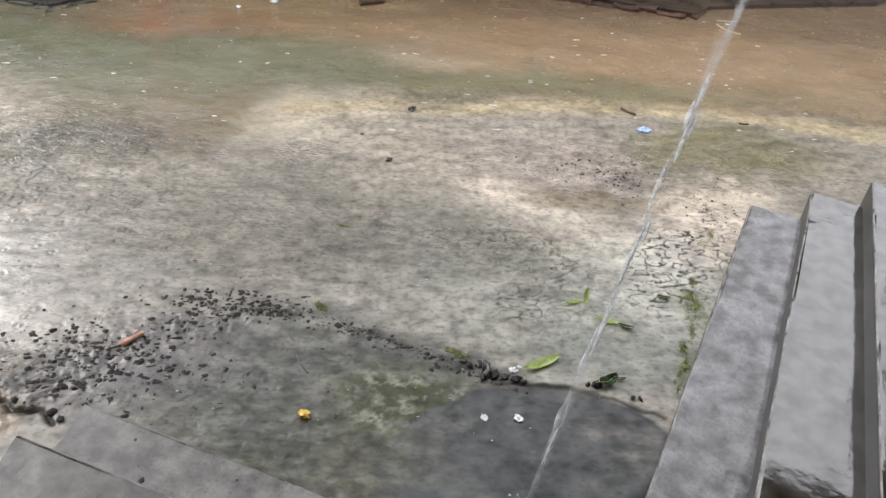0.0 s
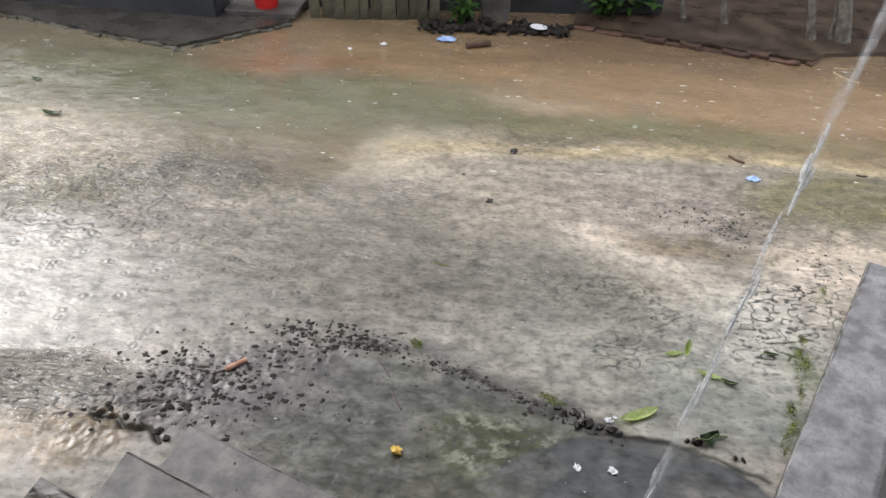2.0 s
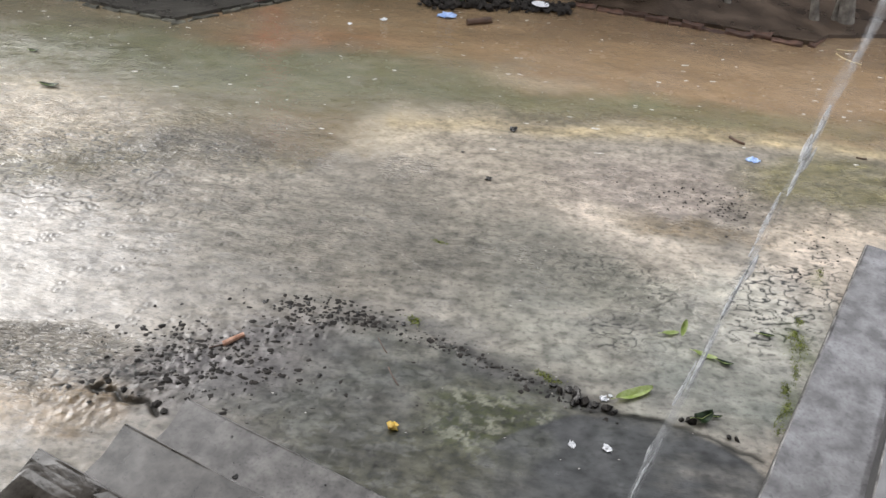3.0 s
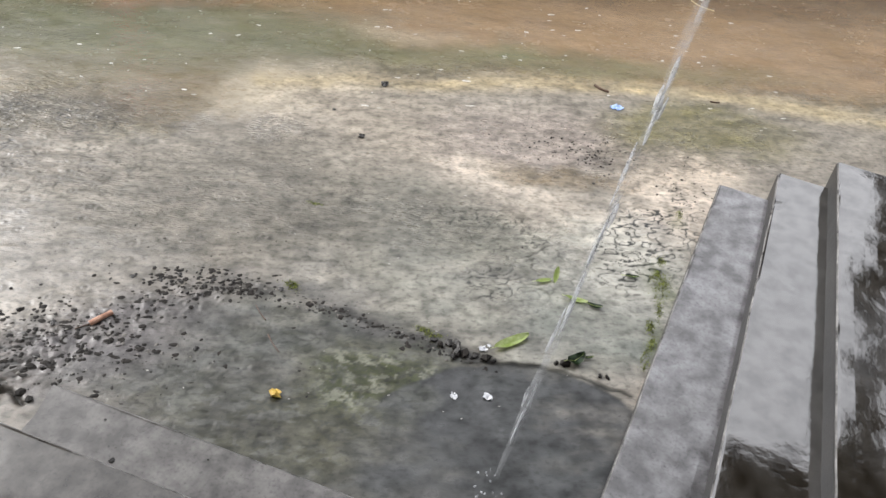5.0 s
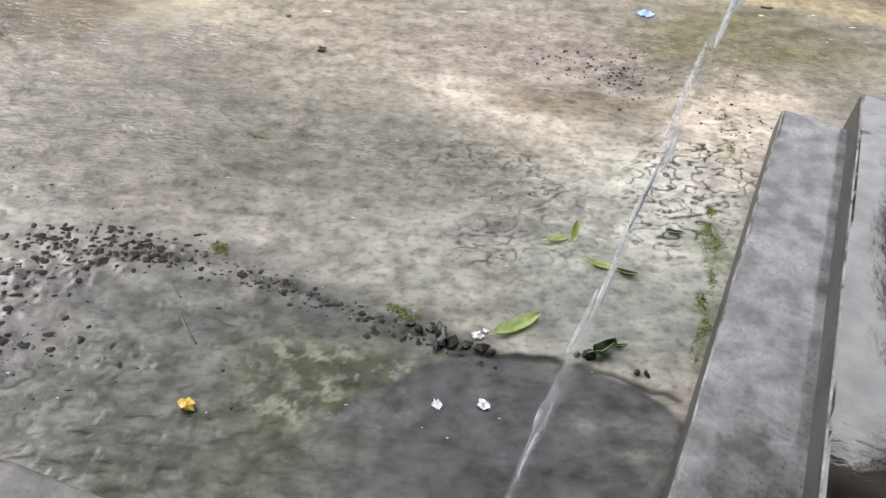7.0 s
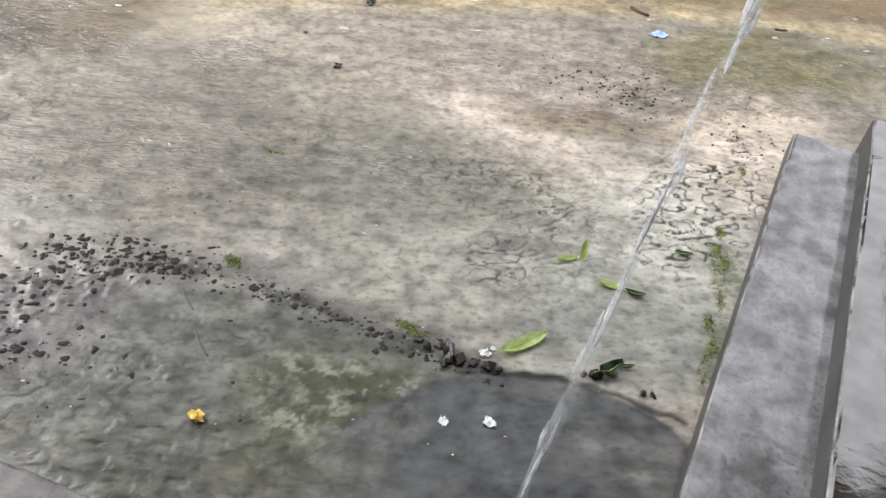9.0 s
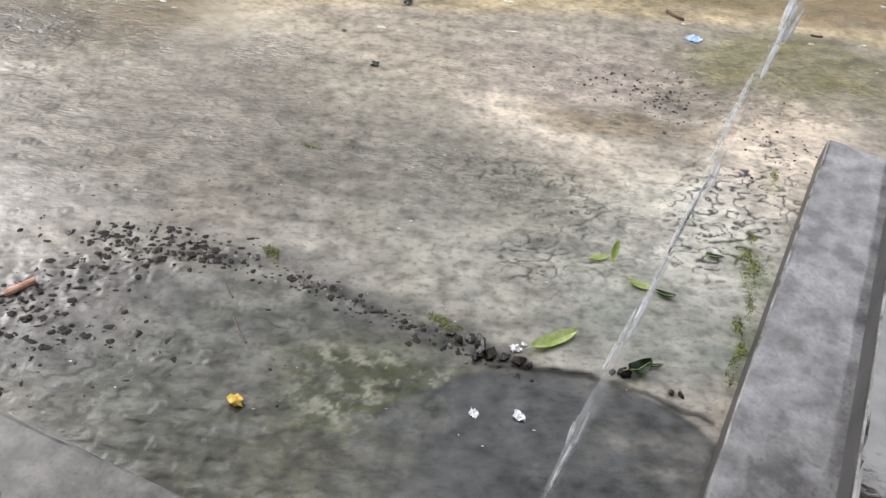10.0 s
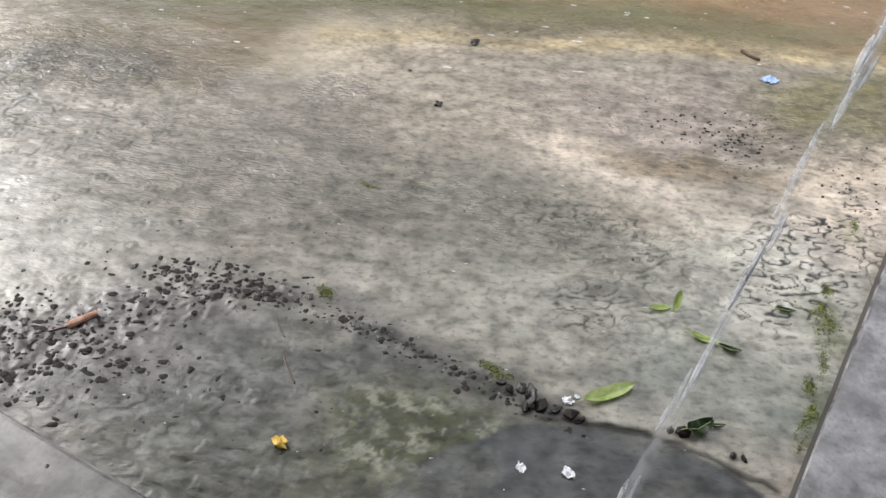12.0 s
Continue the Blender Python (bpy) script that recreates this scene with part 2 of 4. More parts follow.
M_KERB = rough_material("mossy_kerb_stone", (0.015, 0.017, 0.012), (0.11, 0.105, 0.08), 18, 0.5, 0.6, 120, 0.15, rnd=0.35)
M_BARK = rough_material("pale_bark", (0.06, 0.05, 0.04), (0.24, 0.22, 0.19), 14, 0.6, 0.6, 90)
M_LEAF = leaf_material("fallen_leaf_green", (0.42, 0.53, 0.15), (0.62, 0.70, 0.36))
M_LEAF_DARK = leaf_material("dark_leaf", (0.01, 0.022, 0.008), (0.03, 0.07, 0.02))
M_PLANT = leaf_material("plant_green", (0.015, 0.045, 0.01), (0.07, 0.14, 0.03))
M_YELLOW = rough_material("yellow_peel", (0.75, 0.42, 0.03), (0.92, 0.70, 0.20), 60, 0.4, 0.3, 200)
M_WHITE = rough_material("wet_white_paper", (0.70, 0.72, 0.76), (0.9, 0.9, 0.92), 50, 0.4, 0.3, 200)
M_BLUE = rough_material("blue_plastic", (0.22, 0.36, 0.70), (0.50, 0.64, 0.92), 40, 0.3, 0.2, 150)
M_RED = rough_material("red_plastic", (0.50, 0.01, 0.015), (0.68, 0.03, 0.03), 6, 0.3, 0.1, 100)
M_STICK = rough_material("orange_brown_stick", (0.40, 0.18, 0.11), (0.72, 0.44, 0.31), 40, 0.45, 0.4, 200)
M_WOOD = rough_material("dark_wet_wood", (0.04, 0.022, 0.014), (0.14, 0.08, 0.05), 18, 0.4, 0.5, 120)
M_STRAW = rough_material("pale_straw", (0.45, 0.36, 0.2), (0.7, 0.6, 0.4), 30, 0.5, 0.2, 200)
M_FOAM = rough_material("rain_foam", (0.45, 0.43, 0.38), (0.75, 0.73, 0.68), 60, 0.25, 0.2, 200)
M_WATER = spray_material("falling_water", 0.10)
M_FROTH = spray_material("frothing_water", 0.62)
M_TIN = rough_material("roof_sheet", (0.05, 0.05, 0.055), (0.12, 0.12, 0.13), 2, 0.5, 0.1, 30)


# ---------------------------------------------------------------- mesh helpers
def mesh_object(name, verts, faces, material, parent=None, shade=False):
    me = bpy.data.meshes.new(name)
    me.from_pydata([tuple(v) for v in verts], [], faces)
    me.update()
    me.materials.append(material)
    if shade:
        me.polygons.foreach_set("use_smooth", [True] * len(me.polygons))
    ob = new(name, me)
    ob.parent = parent
    return ob


def part(name, bm, material, parent, label=""):
    me = bpy.data.meshes.new(name)
    bmesh.ops.recalc_face_normals(bm, faces=bm.faces)
    bm.to_mesh(me)
    bm.free()
    me.materials.append(material)
    ob = new(name, me)
    ob.parent = parent
    if label:
        tagged(ob, label)
    return ob


def box(bm, x0, y0, z0, x1, y1, z1, bevel=0.0, m=None):
    r = bmesh.ops.create_cube(bm, size=1, matrix=Matrix.LocRotScale(((x0 + x1) / 2, (y0 + y1) / 2, (z0 + z1) / 2), None, (x1 - x0, y1 - y0, z1 - z0)))
    vs = r["verts"]
    if bevel:
        es = list({e for v in vs for e in v.link_edges})
        g = bmesh.ops.bevel(bm, geom=es, offset=bevel, segments=2, affect="EDGES", profile=0.6)
        vs = list({v for v in g["verts"]} | {v for v in vs if v.is_valid})
    if m is not None:
        bmesh.ops.transform(bm, matrix=m, verts=vs)
    return vs


def tube(bm, pts, radii, sides=8):
    """A round tube through the points."""
    rings = []
    for i, p in enumerate(pts):
        a, b = Vector(pts[max(i - 1, 0)]), Vector(pts[min(i + 1, len(pts) - 1)])
        q = (b - a).to_track_quat("Z", "Y")
        rings.append([bm.verts.new(Vector(p) + q @ Vector((radii[i] * math.cos(2 * math.pi * k / sides), radii[i] * math.sin(2 * math.pi * k / sides), 0))) for k in range(sides)])
    for r0, r1 in zip(rings, rings[1:]):
        for k in range(sides):
            bm.faces.new((r0[k], r0[(k + 1) % sides], r1[(k + 1) % sides], r1[k]))
    bm.faces.new(rings[0][::-1])
    bm.faces.new(rings[-1])


def lump(rng, size, flat=0.6, sub=1):
    """Vertices and faces of a broken, angular lump that stands on z = 0."""
    bm = bmesh.new()
    bmesh.ops.create_icosphere(bm, subdivisions=sub, radius=1)
    sx, sy = rng.uniform(0.7, 1.35), rng.uniform(0.6, 1.1)
    for v in bm.verts:
        k = rng.uniform(0.55, 1.25)
        v.co = Vector((v.co.x * sx * k, v.co.y * sy * k, v.co.z * flat * k)) * size
    low = min(v.co.z for v in bm.verts)
    vs = [(v.co.x, v.co.y, v.co.z - low * 0.55) for v in bm.verts]
    fs = [tuple(v.index for v in f.verts) for f in bm.faces]
    bm.free()
    return vs, fs


# ---------------------------------------------------------------- the ground
RIDGE = [(-1.62, 1.78), (-1.34, 2.03), (-1.06, 2.26), (-0.69, 2.37), (-0.45, 2.33), (-0.22, 2.27), (0.0, 2.17), (0.22, 2.09), (0.40, 2.04)]
CRACK = [(0.30, 2.03), (0.54, 2.035), (0.78, 1.98), (0.97, 1.91)]


def spread_axis(a, b, step, reach, fine0, fine1, fine):
    mid = np.concatenate([np.arange(a, fine0, step), np.arange(fine0, fine1, fine), np.arange(fine1, b + step / 2, step)])
    b = mid[-1]
    grow, out = step, []
    x = b
    while x < b + reach:
        grow *= 1.25
        x += grow
        out.append(x)
    far = np.array(out)
    return np.concatenate([(a - (far - b))[::-1], mid, far])


def patch_mask(x, y):
    wx, wy = fbm(x, y, 3.2, 4, 61) * 0.035, fbm(x, y, 3.2, 4, 62) * 0.035
    return blob(x + wx, y + wy, 0.47, 1.40, 0.66, 0.64, -8, 0.014) * smooth(-0.25, 0.22, x + 0.15 * fbm(x, y, 6, 4, 63))


GAP = [(-1.66, 1.80), (-1.57, 1.80), (-1.52, 1.77), (-1.42, 1.775), (-1.36, 1.74)]
DROP_RNG = random.Random(5)
DROPS = [(DROP_RNG.uniform(-2.7, -0.2), DROP_RNG.uniform(1.9, 3.15), DROP_RNG.uniform(0.014, 0.036)) for _ in range(170)]
DROPS += [(DROP_RNG.uniform(-0.4, 1.0), DROP_RNG.uniform(2.2, 3.4), DROP_RNG.uniform(0.012, 0.026)) for _ in range(45)]


def layers(x, y):
    """Thin coats of old plaster, flaked off in steps: height and the line along each edge, dark with dirt and painted
    shade.
    """
    flake = np.maximum.reduce([0.9 * blob(x, y, -2.65, 3.45, 1.0, 0.34, 6, 0.5), 0.6 * blob(x, y, 1.40, 3.62, 0.55, 0.26, 0, 0.5), 0.9 * blob(x, y, -2.05, 1.85, 0.45, 0.13, 10, 0.5), blob(x, y, 1.20, 2.90, 0.24, 0.46, -28, 0.5), 1.1 * blob(x, y, 0.58, 2.70, 0.34, 0.40, 0, 0.6), 0.6 * blob(x, y, 0.85, 3.62, 0.5, 0.33, 10, 0.5), 0.7 * blob(x, y, -2.2, 3.15, 0.9, 0.28, 5, 0.5), 0.9 * blob(x, y, -1.62, 1.90, 0.40, 0.16, 20, 0.5), 0.5 * blob(x, y, -0.45, 1.85, 0.75, 0.38, 5, 0.5), 0.7 * blob(x, y, 0.02, 1.87, 0.22, 0.12, 0, 0.6), 0.8 * blob(x, y, 0.42, 2.88, 0.42, 0.22, -10, 0.5)])
    q = fbm(x * 0.75, y * 1.3, 11.0, 3, 11) * 1.5 + 0.12 * fbm(x, y, 40, 2, 14)
    f = q - np.floor(q)
    rise = np.floor(q) + smooth(0.0, 0.12, f)
    edge = np.exp(-(np.minimum(f, 1 - f) / 0.085) ** 2) * smooth(0.15, 0.45, value(x * 6, y * 6, 77))
    dirt_shade = np.maximum.reduce([0.85 * blob(x, y, -2.45, 3.45, 0.9, 0.27, 6, 0.6), 0.3 * blob(x, y, 1.40, 3.62, 0.5, 0.22, 0, 0.6), 0.85 * blob(x, y, -2.05, 1.86, 0.42, 0.12, 10, 0.5), blob(x, y, 1.20, 2.90, 0.22, 0.46, -28, 0.4), 0.28 * blob(x, y, 0.58, 2.70, 0.34, 0.40, 0, 0.6), 0.5 * blob(x, y, -2.2, 3.15, 0.9, 0.28, 5, 0.5), 0.6 * blob(x, y, -1.62, 1.90, 0.40, 0.16, 20, 0.5), 0.34 * blob(x, y, -0.45, 1.88, 0.7, 0.36, 5, 0.5), 0.5 * blob(x, y, 0.46, 2.86, 0.34, 0.17, -15, 0.6), 0.9 * blob(x, y, 0.42, 2.50, 0.12, 0.12, 0, 0.5)])
    return flake * (rise - q * 0.55), dirt_shade * edge


def relief(x, y):
    """Height of the ground."""
    near = 1 - smooth(8, 14, np.hypot(x, y - 3))
    z = 0.006 * fbm(x, y, 1.1, 5, 1) + 0.0016 * fbm(x * 0.7, y * 1.3, 17, 4, 2) * near
    patch = patch_mask(x, y)
    z = z * (1 - 0.8 * patch) - 0.006 * patch
    d = near_line(x + fbm(x, y, 5, 3, 5) * 0.04, y + fbm(x, y, 5, 3, 6) * 0.04, RIDGE)
    width = 0.03 + 0.12 * smooth(-0.5, -1.1, x)
    z = z + (0.003 + 0.003 * smooth(-0.4, -0.9, x)) * (1 + 1.2 * fbm(x, y, 38, 4, 7)) * np.exp(-(d / width) ** 2)
    c = near_line(x + fbm(x, y, 9, 3, 8) * 0.02, y + fbm(x, y, 9, 3, 9) * 0.02, CRACK)
    z = z - 0.006 * np.exp(-(c / 0.006) ** 2) * smooth(0.15, 0.5, value(x * 14, y * 14, 55))
    c = near_line(x + fbm(x, y, 14, 3, 18) * 0.02, y + fbm(x, y, 14, 3, 19) * 0.02, GAP)
    z = z - 0.022 * np.exp(-(c / 0.013) ** 2)
    for cx, cy, r in DROPS:
        m = (np.abs(x - cx) < 2.2 * r) & (np.abs(y - cy) < 2.2 * r)
        if m.any():
            u = np.hypot(x[m] - cx, y[m] - cy) / r
            z[m] = z[m] + 0.0022 * np.cos(u * 5.2) * np.exp(-u * u * 1.3)
    return z + 0.005 * layers(x, y)[0]


SILT_ARC = [(0.28, 3.34), (0.55, 3.12), (0.85, 2.92), (1.10, 2.84), (1.34, 3.02), (1.62, 3.34)]
SILT_LINE = [(-0.9, 4.12), (-0.35, 4.19), (0.0, 4.18), (0.45, 4.28), (0.83, 4.35), (1.4, 4.36), (2.04, 4.30), (3.2, 4.12)]


def muddy(x, y):
    """Where muddy water stands over the ground."""
    wx, wy = x + 0.14 * fbm(x, y, 1.7, 5, 21), y + 0.10 * fbm(x, y, 1.7, 5, 22) + 0.03 * fbm(x, y, 9, 3, 29)
    far = smooth(-0.1, 0.2, wy - np.interp(wx, [-5, -2.6, -1.4, -0.9, -0.4, 0.2, 1.2, 4.0], [4.25, 4.15, 3.75, 4.05, 4.35, 4.42, 4.48, 4.35]))
    return np.maximum(far, 0.8 * blob(wx, wy, -1.35, 3.85, 0.55, 0.28, -10, 0.5)) * (1 - smooth(9, 14, y))


def chop(x, y):
    """Where the rain and the runoff ruffle the water."""
    wx, wy = x + 0.12 * fbm(x, y, 2.5, 4, 121), y + 0.10 * fbm(x, y, 2.5, 4, 122)
    c = np.maximum.reduce([1.0 * blob(wx, wy, -2.75, 3.55, 1.35, 0.42, 10, 0.4), 0.85 * blob(wx, wy, -0.70, 3.62, 0.26, 0.14, 0, 0.6),
                           0.9 * blob(wx, wy, 1.35, 3.66, 0.75, 0.36, 0, 0.5), 0.6 * blob(wx, wy, 0.55, 3.62, 0.7, 0.30, 5, 0.5),
                           0.35 * blob(wx, wy, -0.9, 3.05, 0.8, 0.40, 0, 0.6), 0.65 * blob(wx, wy, 0.42, 2.86, 0.5, 0.25, -10, 0.6),
                           0.9 * blob(wx, wy, -2.1, 1.90, 0.45, 0.15, 10, 0.5), 0.16 * smooth(3.9, 4.3, wy)])
    return np.clip(0.06 + c * (0.75 + 0.5 * fbm(x, y, 6, 3, 123)), 0, 1)


def paint(x, y):
    """Colour of the stains, with crevice shade and drop reflections in it, and the share of water film."""
    wx = x + 0.13 * fbm(x, y, 1.7, 5, 21) + 0.05 * fbm(x, y, 7, 3, 24) + 0.03 * fbm(x, y, 19, 3, 27)
    wy = y + 0.10 * fbm(x, y, 1.7, 5, 22) + 0.04 * fbm(x, y, 7, 3, 25) + 0.024 * fbm(x, y, 19, 3, 28)
    col = np.empty(x.shape + (3,))
    col[:] = (0.272, 0.243, 0.202)
    wet = np.full(x.shape, 0.48)

    patchy = fbm(x * 0.6, y * 1.5, 8, 5, 131, 0.6)

    def lay(mask, colour, film=None):
        nonlocal wet
        mask = np.clip(mask * (1 + 0.35 * patchy), 0, 1)
        col[:] = col * (1 - mask[..., None]) + np.array(colour) * mask[..., None]
        if film is not None:
            wet = wet * (1 - mask) + film * mask

    # silty mud beyond the cement
    edge = np.interp(wx, [-5, -2.8, -2.43, -2.04, -1.45, -1.27, -0.85, -0.6, 0.1, 1.2, 2.0, 4.0], [2.95, 2.98, 3.15, 3.33, 3.35, 3.58, 3.80, 4.10, 4.25, 4.35, 4.3, 4.2])
    mud = smooth(-0.05, 0.16, wy - edge)
    lay(mud, (0.175, 0.152, 0.096), 0.55)
    lay(0.85 * mud * blob(wx, wy, -3.1, 3.75, 0.75, 0.42, 8, 0.5), (0.44, 0.38, 0.30), 0.6)
    lay(0.7 * mud * blob(wx, wy, -1.95, 3.62, 0.5, 0.26, 10, 0.6), (0.20, 0.18, 0.15), 0.6)
    lay(0.75 * mud * blob(wx, wy, -1.35, 3.85, 0.55, 0.30, -10, 0.6), (0.17, 0.13, 0.075), 0.5)
    lay(mud * smooth(4.75, 5.25, wy + 0.15 * wx), (0.265, 0.185, 0.108), 0.6)
    lay(mud * blob(wx, wy, 1.6, 5.1, 2.2, 0.75, -5, 0.5), (0.30, 0.205, 0.118), 0.55)
    lay(0.6 * mud * smooth(5.3, 5.9, wy) * smooth(-0.6, 0.4, wx), (0.15, 0.10, 0.06))
    lay(0.8 * mud * blob(wx, wy, 0.7, 4.60, 1.4, 0.15, 1, 0.8), (0.155, 0.15, 0.075), 0.65)
    lay(0.75 * mud * blob(wx, wy, -1.5, 4.62, 1.1, 0.36, 4, 0.6), (0.15, 0.15, 0.088), 0.6)
    lay(0.7 * mud * blob(wx, wy, -3.0, 4.8, 1.2, 0.4, 0, 0.6), (0.14, 0.145, 0.085), 0.6)
    lay(0.6 * blob(wx, wy, -1.9, 5.2, 0.7, 0.2, 0, 0.8), (0.33, 0.18, 0.10))
    lay(0.45 * blob(wx, wy, -0.1, 4.88, 0.35, 0.09, 0, 0.8), (0.45, 0.37, 0.26), 0.5)
    calm = muddy(x, y)
    wet = wet * (1 - calm) + 0.74 * calm
    # pale silt
    lay(0.85 * blob(wx, wy, -0.70, 4.02, 0.40, 0.26, 25, 0.7), (0.46, 0.40, 0.31), 0.5)
    lay(0.85 * np.exp(-(near_line(wx * 0.4 + x * 0.6, wy * 0.4 + y * 0.6, SILT_LINE) / 0.085) ** 2), (0.43, 0.35, 0.215), 0.45)
    lay(0.6 * blob(wx, wy, -0.1, 3.70, 0.60, 0.32, -25, 0.7), (0.39, 0.34, 0.275), 0.45)
    lay(0.75 * blob(wx, wy, 0.66, 3.72, 0.60, 0.28, 5, 0.5), (0.37, 0.315, 0.275), 0.5)
    lay(0.8 * blob(wx, wy, 1.70, 3.92, 0.60, 0.25, 3, 0.5), (0.185, 0.165, 0.075), 0.62)
    lay(0.9 * np.exp(-(near_line(wx * 0.6 + x * 0.4, wy * 0.6 + y * 0.4, SILT_ARC) / 0.20) ** 4), (0.62, 0.535, 0.45), 0.45)
    lay(0.8 * blob(wx, wy, 1.50, 3.46, 0.34, 0.15, 15, 0.6), (0.60, 0.51, 0.41), 0.5)
    lay(0.75 * blob(wx, wy, 0.82, 3.37, 0.40, 0.085, -8, 0.7), (0.235, 0.18, 0.11), 0.6)
    # algae film on the cement
    lay(0.7 * blob(wx, wy, 0.50, 2.58, 0.80, 0.46, 0, 0.6), (0.25, 0.252, 0.212), 0.55)
    lay(0.6 * blob(wx, wy, 0.05, 2.98, 0.55, 0.34, 15, 0.7), (0.175, 0.172, 0.14), 0.5)
    # cement darkened in colour here to offset too strong a sheen
    lay(0.75 * blob(wx, wy, -0.85, 2.90, 0.95, 0.55, 0, 0.6), (0.165, 0.152, 0.125), 0.40)
    lay(0.7 * blob(wx, wy, 1.08, 2.66, 0.36, 0.34, -20, 0.5), (0.42, 0.41, 0.365), 0.48)
    lay(0.75 * blob(wx, wy, 0.85, 2.26, 0.40, 0.22, -8, 0.5), (0.165, 0.178, 0.150), 0.48)
    # hollow inside the broken rim
    lay(0.92 * blob(wx, wy, -0.30, 1.78, 0.85, 0.49, -6, 0.3), (0.048, 0.050, 0.036), 0.40)
    lay(0.6 * blob(wx, wy, -0.70, 2.06, 0.40, 0.2, 0, 0.6), (0.075, 0.079, 0.072), 0.44)
    lay(0.75 * blob(wx, wy, -0.14, 1.83, 0.26, 0.22, 0, 0.7), (0.072, 0.078, 0.026), 0.38)
    lay(0.6 * blob(wx, wy, -0.40, 1.58, 0.45, 0.22, 0, 0.7), (0.060, 0.058, 0.028), 0.38)
    hollow = blob(wx, wy, -0.30, 1.82, 0.85, 0.45, -6, 0.25)
    p = fbm(x * 0.6, y * 1.4, 17, 5, 71, 0.65)
    lay(0.55 * hollow * smooth(0.16, 0.42, p), (0.115, 0.116, 0.098), 0.56)
    lay(0.6 * hollow * smooth(0.18, 0.45, -p), (0.034, 0.036, 0.022), 0.35)
    slime = blob(wx, wy, -0.10, 1.86, 0.24, 0.13, 0, 0.5)
    p = fbm(x, y * 1.2, 24, 4, 74, 0.6)
    lay(0.85 * slime * smooth(0.12, 0.30, p), (0.19, 0.195, 0.14), 0.4)
    lay(0.8 * slime * smooth(0.05, 0.25, -p), (0.042, 0.052, 0.010), 0.3)
    # broken rim and gravel
    d = near_line(wx, wy, RIDGE)
    width = 0.045 + 0.15 * smooth(-0.5, -1.2, x)
    lay(0.5 * np.exp(-(d / width) ** 2), (0.085, 0.08, 0.078), 0.36)
    lay(0.75 * np.exp(-(near_line(x + 0.02 * fbm(x, y, 14, 3, 91), y + 0.02 * fbm(x, y, 14, 3, 92), RIDGE) / 0.02) ** 2) * smooth(-0.1, 0.25, fbm(x, y, 12, 3, 94) + 0.2), (0.03, 0.028, 0.025), 0.2)
    lay(0.65 * blob(wx, wy, -1.20, 2.02, 0.46, 0.24, 22, 0.6), (0.125, 0.112, 0.115), 0.42)
    lay(0.9 * blob(wx, wy, -1.84, 1.63, 0.30, 0.15, 10, 0.4), (0.25, 0.18, 0.105), 0.5)
    # newer, dark and smooth cement
    pm = patch_mask(x, y)
    lay(0.95 * pm, (0.034, 0.037, 0.037), 0.42)
    lay(0.5 * pm * smooth(0.0, 0.5, fbm(x, y * 1.3, 5, 5, 81)), (0.060, 0.064, 0.064), 0.52)
    lay(0.5 * pm * smooth(0.1, 0.6, -fbm(x, y * 1.3, 8, 5, 83)), (0.030, 0.031, 0.032), 0.4)
    # dirt, crevice shade and ripple lines put into colour along flaked edges and cracks
    lay(np.clip(1.7 * layers(x, y)[1], 0, 0.96), (0.028, 0.030, 0.027), 0.3)
    c = near_line(x + fbm(x, y, 9, 3, 8) * 0.02, y + fbm(x, y, 9, 3, 9) * 0.02, CRACK)
    lay(0.95 * np.exp(-(c / 0.010) ** 2) * smooth(0.0, 0.3, value(x * 14, y * 14, 55)), (0.025, 0.025, 0.02), 0.2)
    c = near_line(x + fbm(x, y, 14, 3, 18) * 0.02, y + fbm(x, y, 14, 3, 19) * 0.02, GAP)
    lay(0.9 * np.exp(-(c / 0.017) ** 2), (0.03, 0.027, 0.02), 0.2)
    for cx, cy, r in DROPS:             # raindrop marks, their dark reflections put into the colour
        m = (np.abs(x - cx) < 2.2 * r) & (np.abs(y - cy) < 1.6 * r)
        if m.any():
            k = 0.5 * np.exp(-((x[m] - cx) ** 2 / 2.0 + (y[m] - cy) ** 2) / (0.4 * r * r))
            col[m] = col[m] * (1 - k[:, None]) + np.array((0.09, 0.085, 0.075)) * k[:, None]
            wet[m] = wet[m] * (1 - 0.5 * k)
    # standing water
    wet = np.maximum(wet, 0.74 * blob(wx, wy, -2.45, 2.25, 1.0, 0.95, 20, 0.5))
    wet = np.maximum(wet, 0.72 * blob(wx, wy, -2.15, 1.90, 0.5, 0.16, 10, 0.6))
    wet = np.maximum(wet, 0.85 * blob(wx, wy, -0.70, 3.60, 0.26, 0.14, 0, 0.6))
    wet = np.maximum(wet, 0.66 * blob(wx, wy, -2.7, 3.45, 1.0, 0.35, 8, 0.5))
    # silt lines and speckle
    line = fbm(x * 0.45, y * 1.7, 4.2, 5, 33)
    rough = 0.06 + 0.16 * smooth(3.0, 3.6, y - 0.25 * x) * (1 - calm) + 0.20 * np.clip(blob(x, y, -0.5, 1.9, 1.3, 0.7, 0, 0.5) + blob(x, y, 0.8, 2.9, 0.7, 0.7, 0, 0.5), 0, 1)
    col *= np.clip(1 + 0.15 * line + 0.16 * (1 - 0.8 * calm) * fbm(x, y, 26, 3, 36) + rough * fbm(x * 0.7, y * 1.3, 9, 4, 38), 0.3, 2)[..., None]
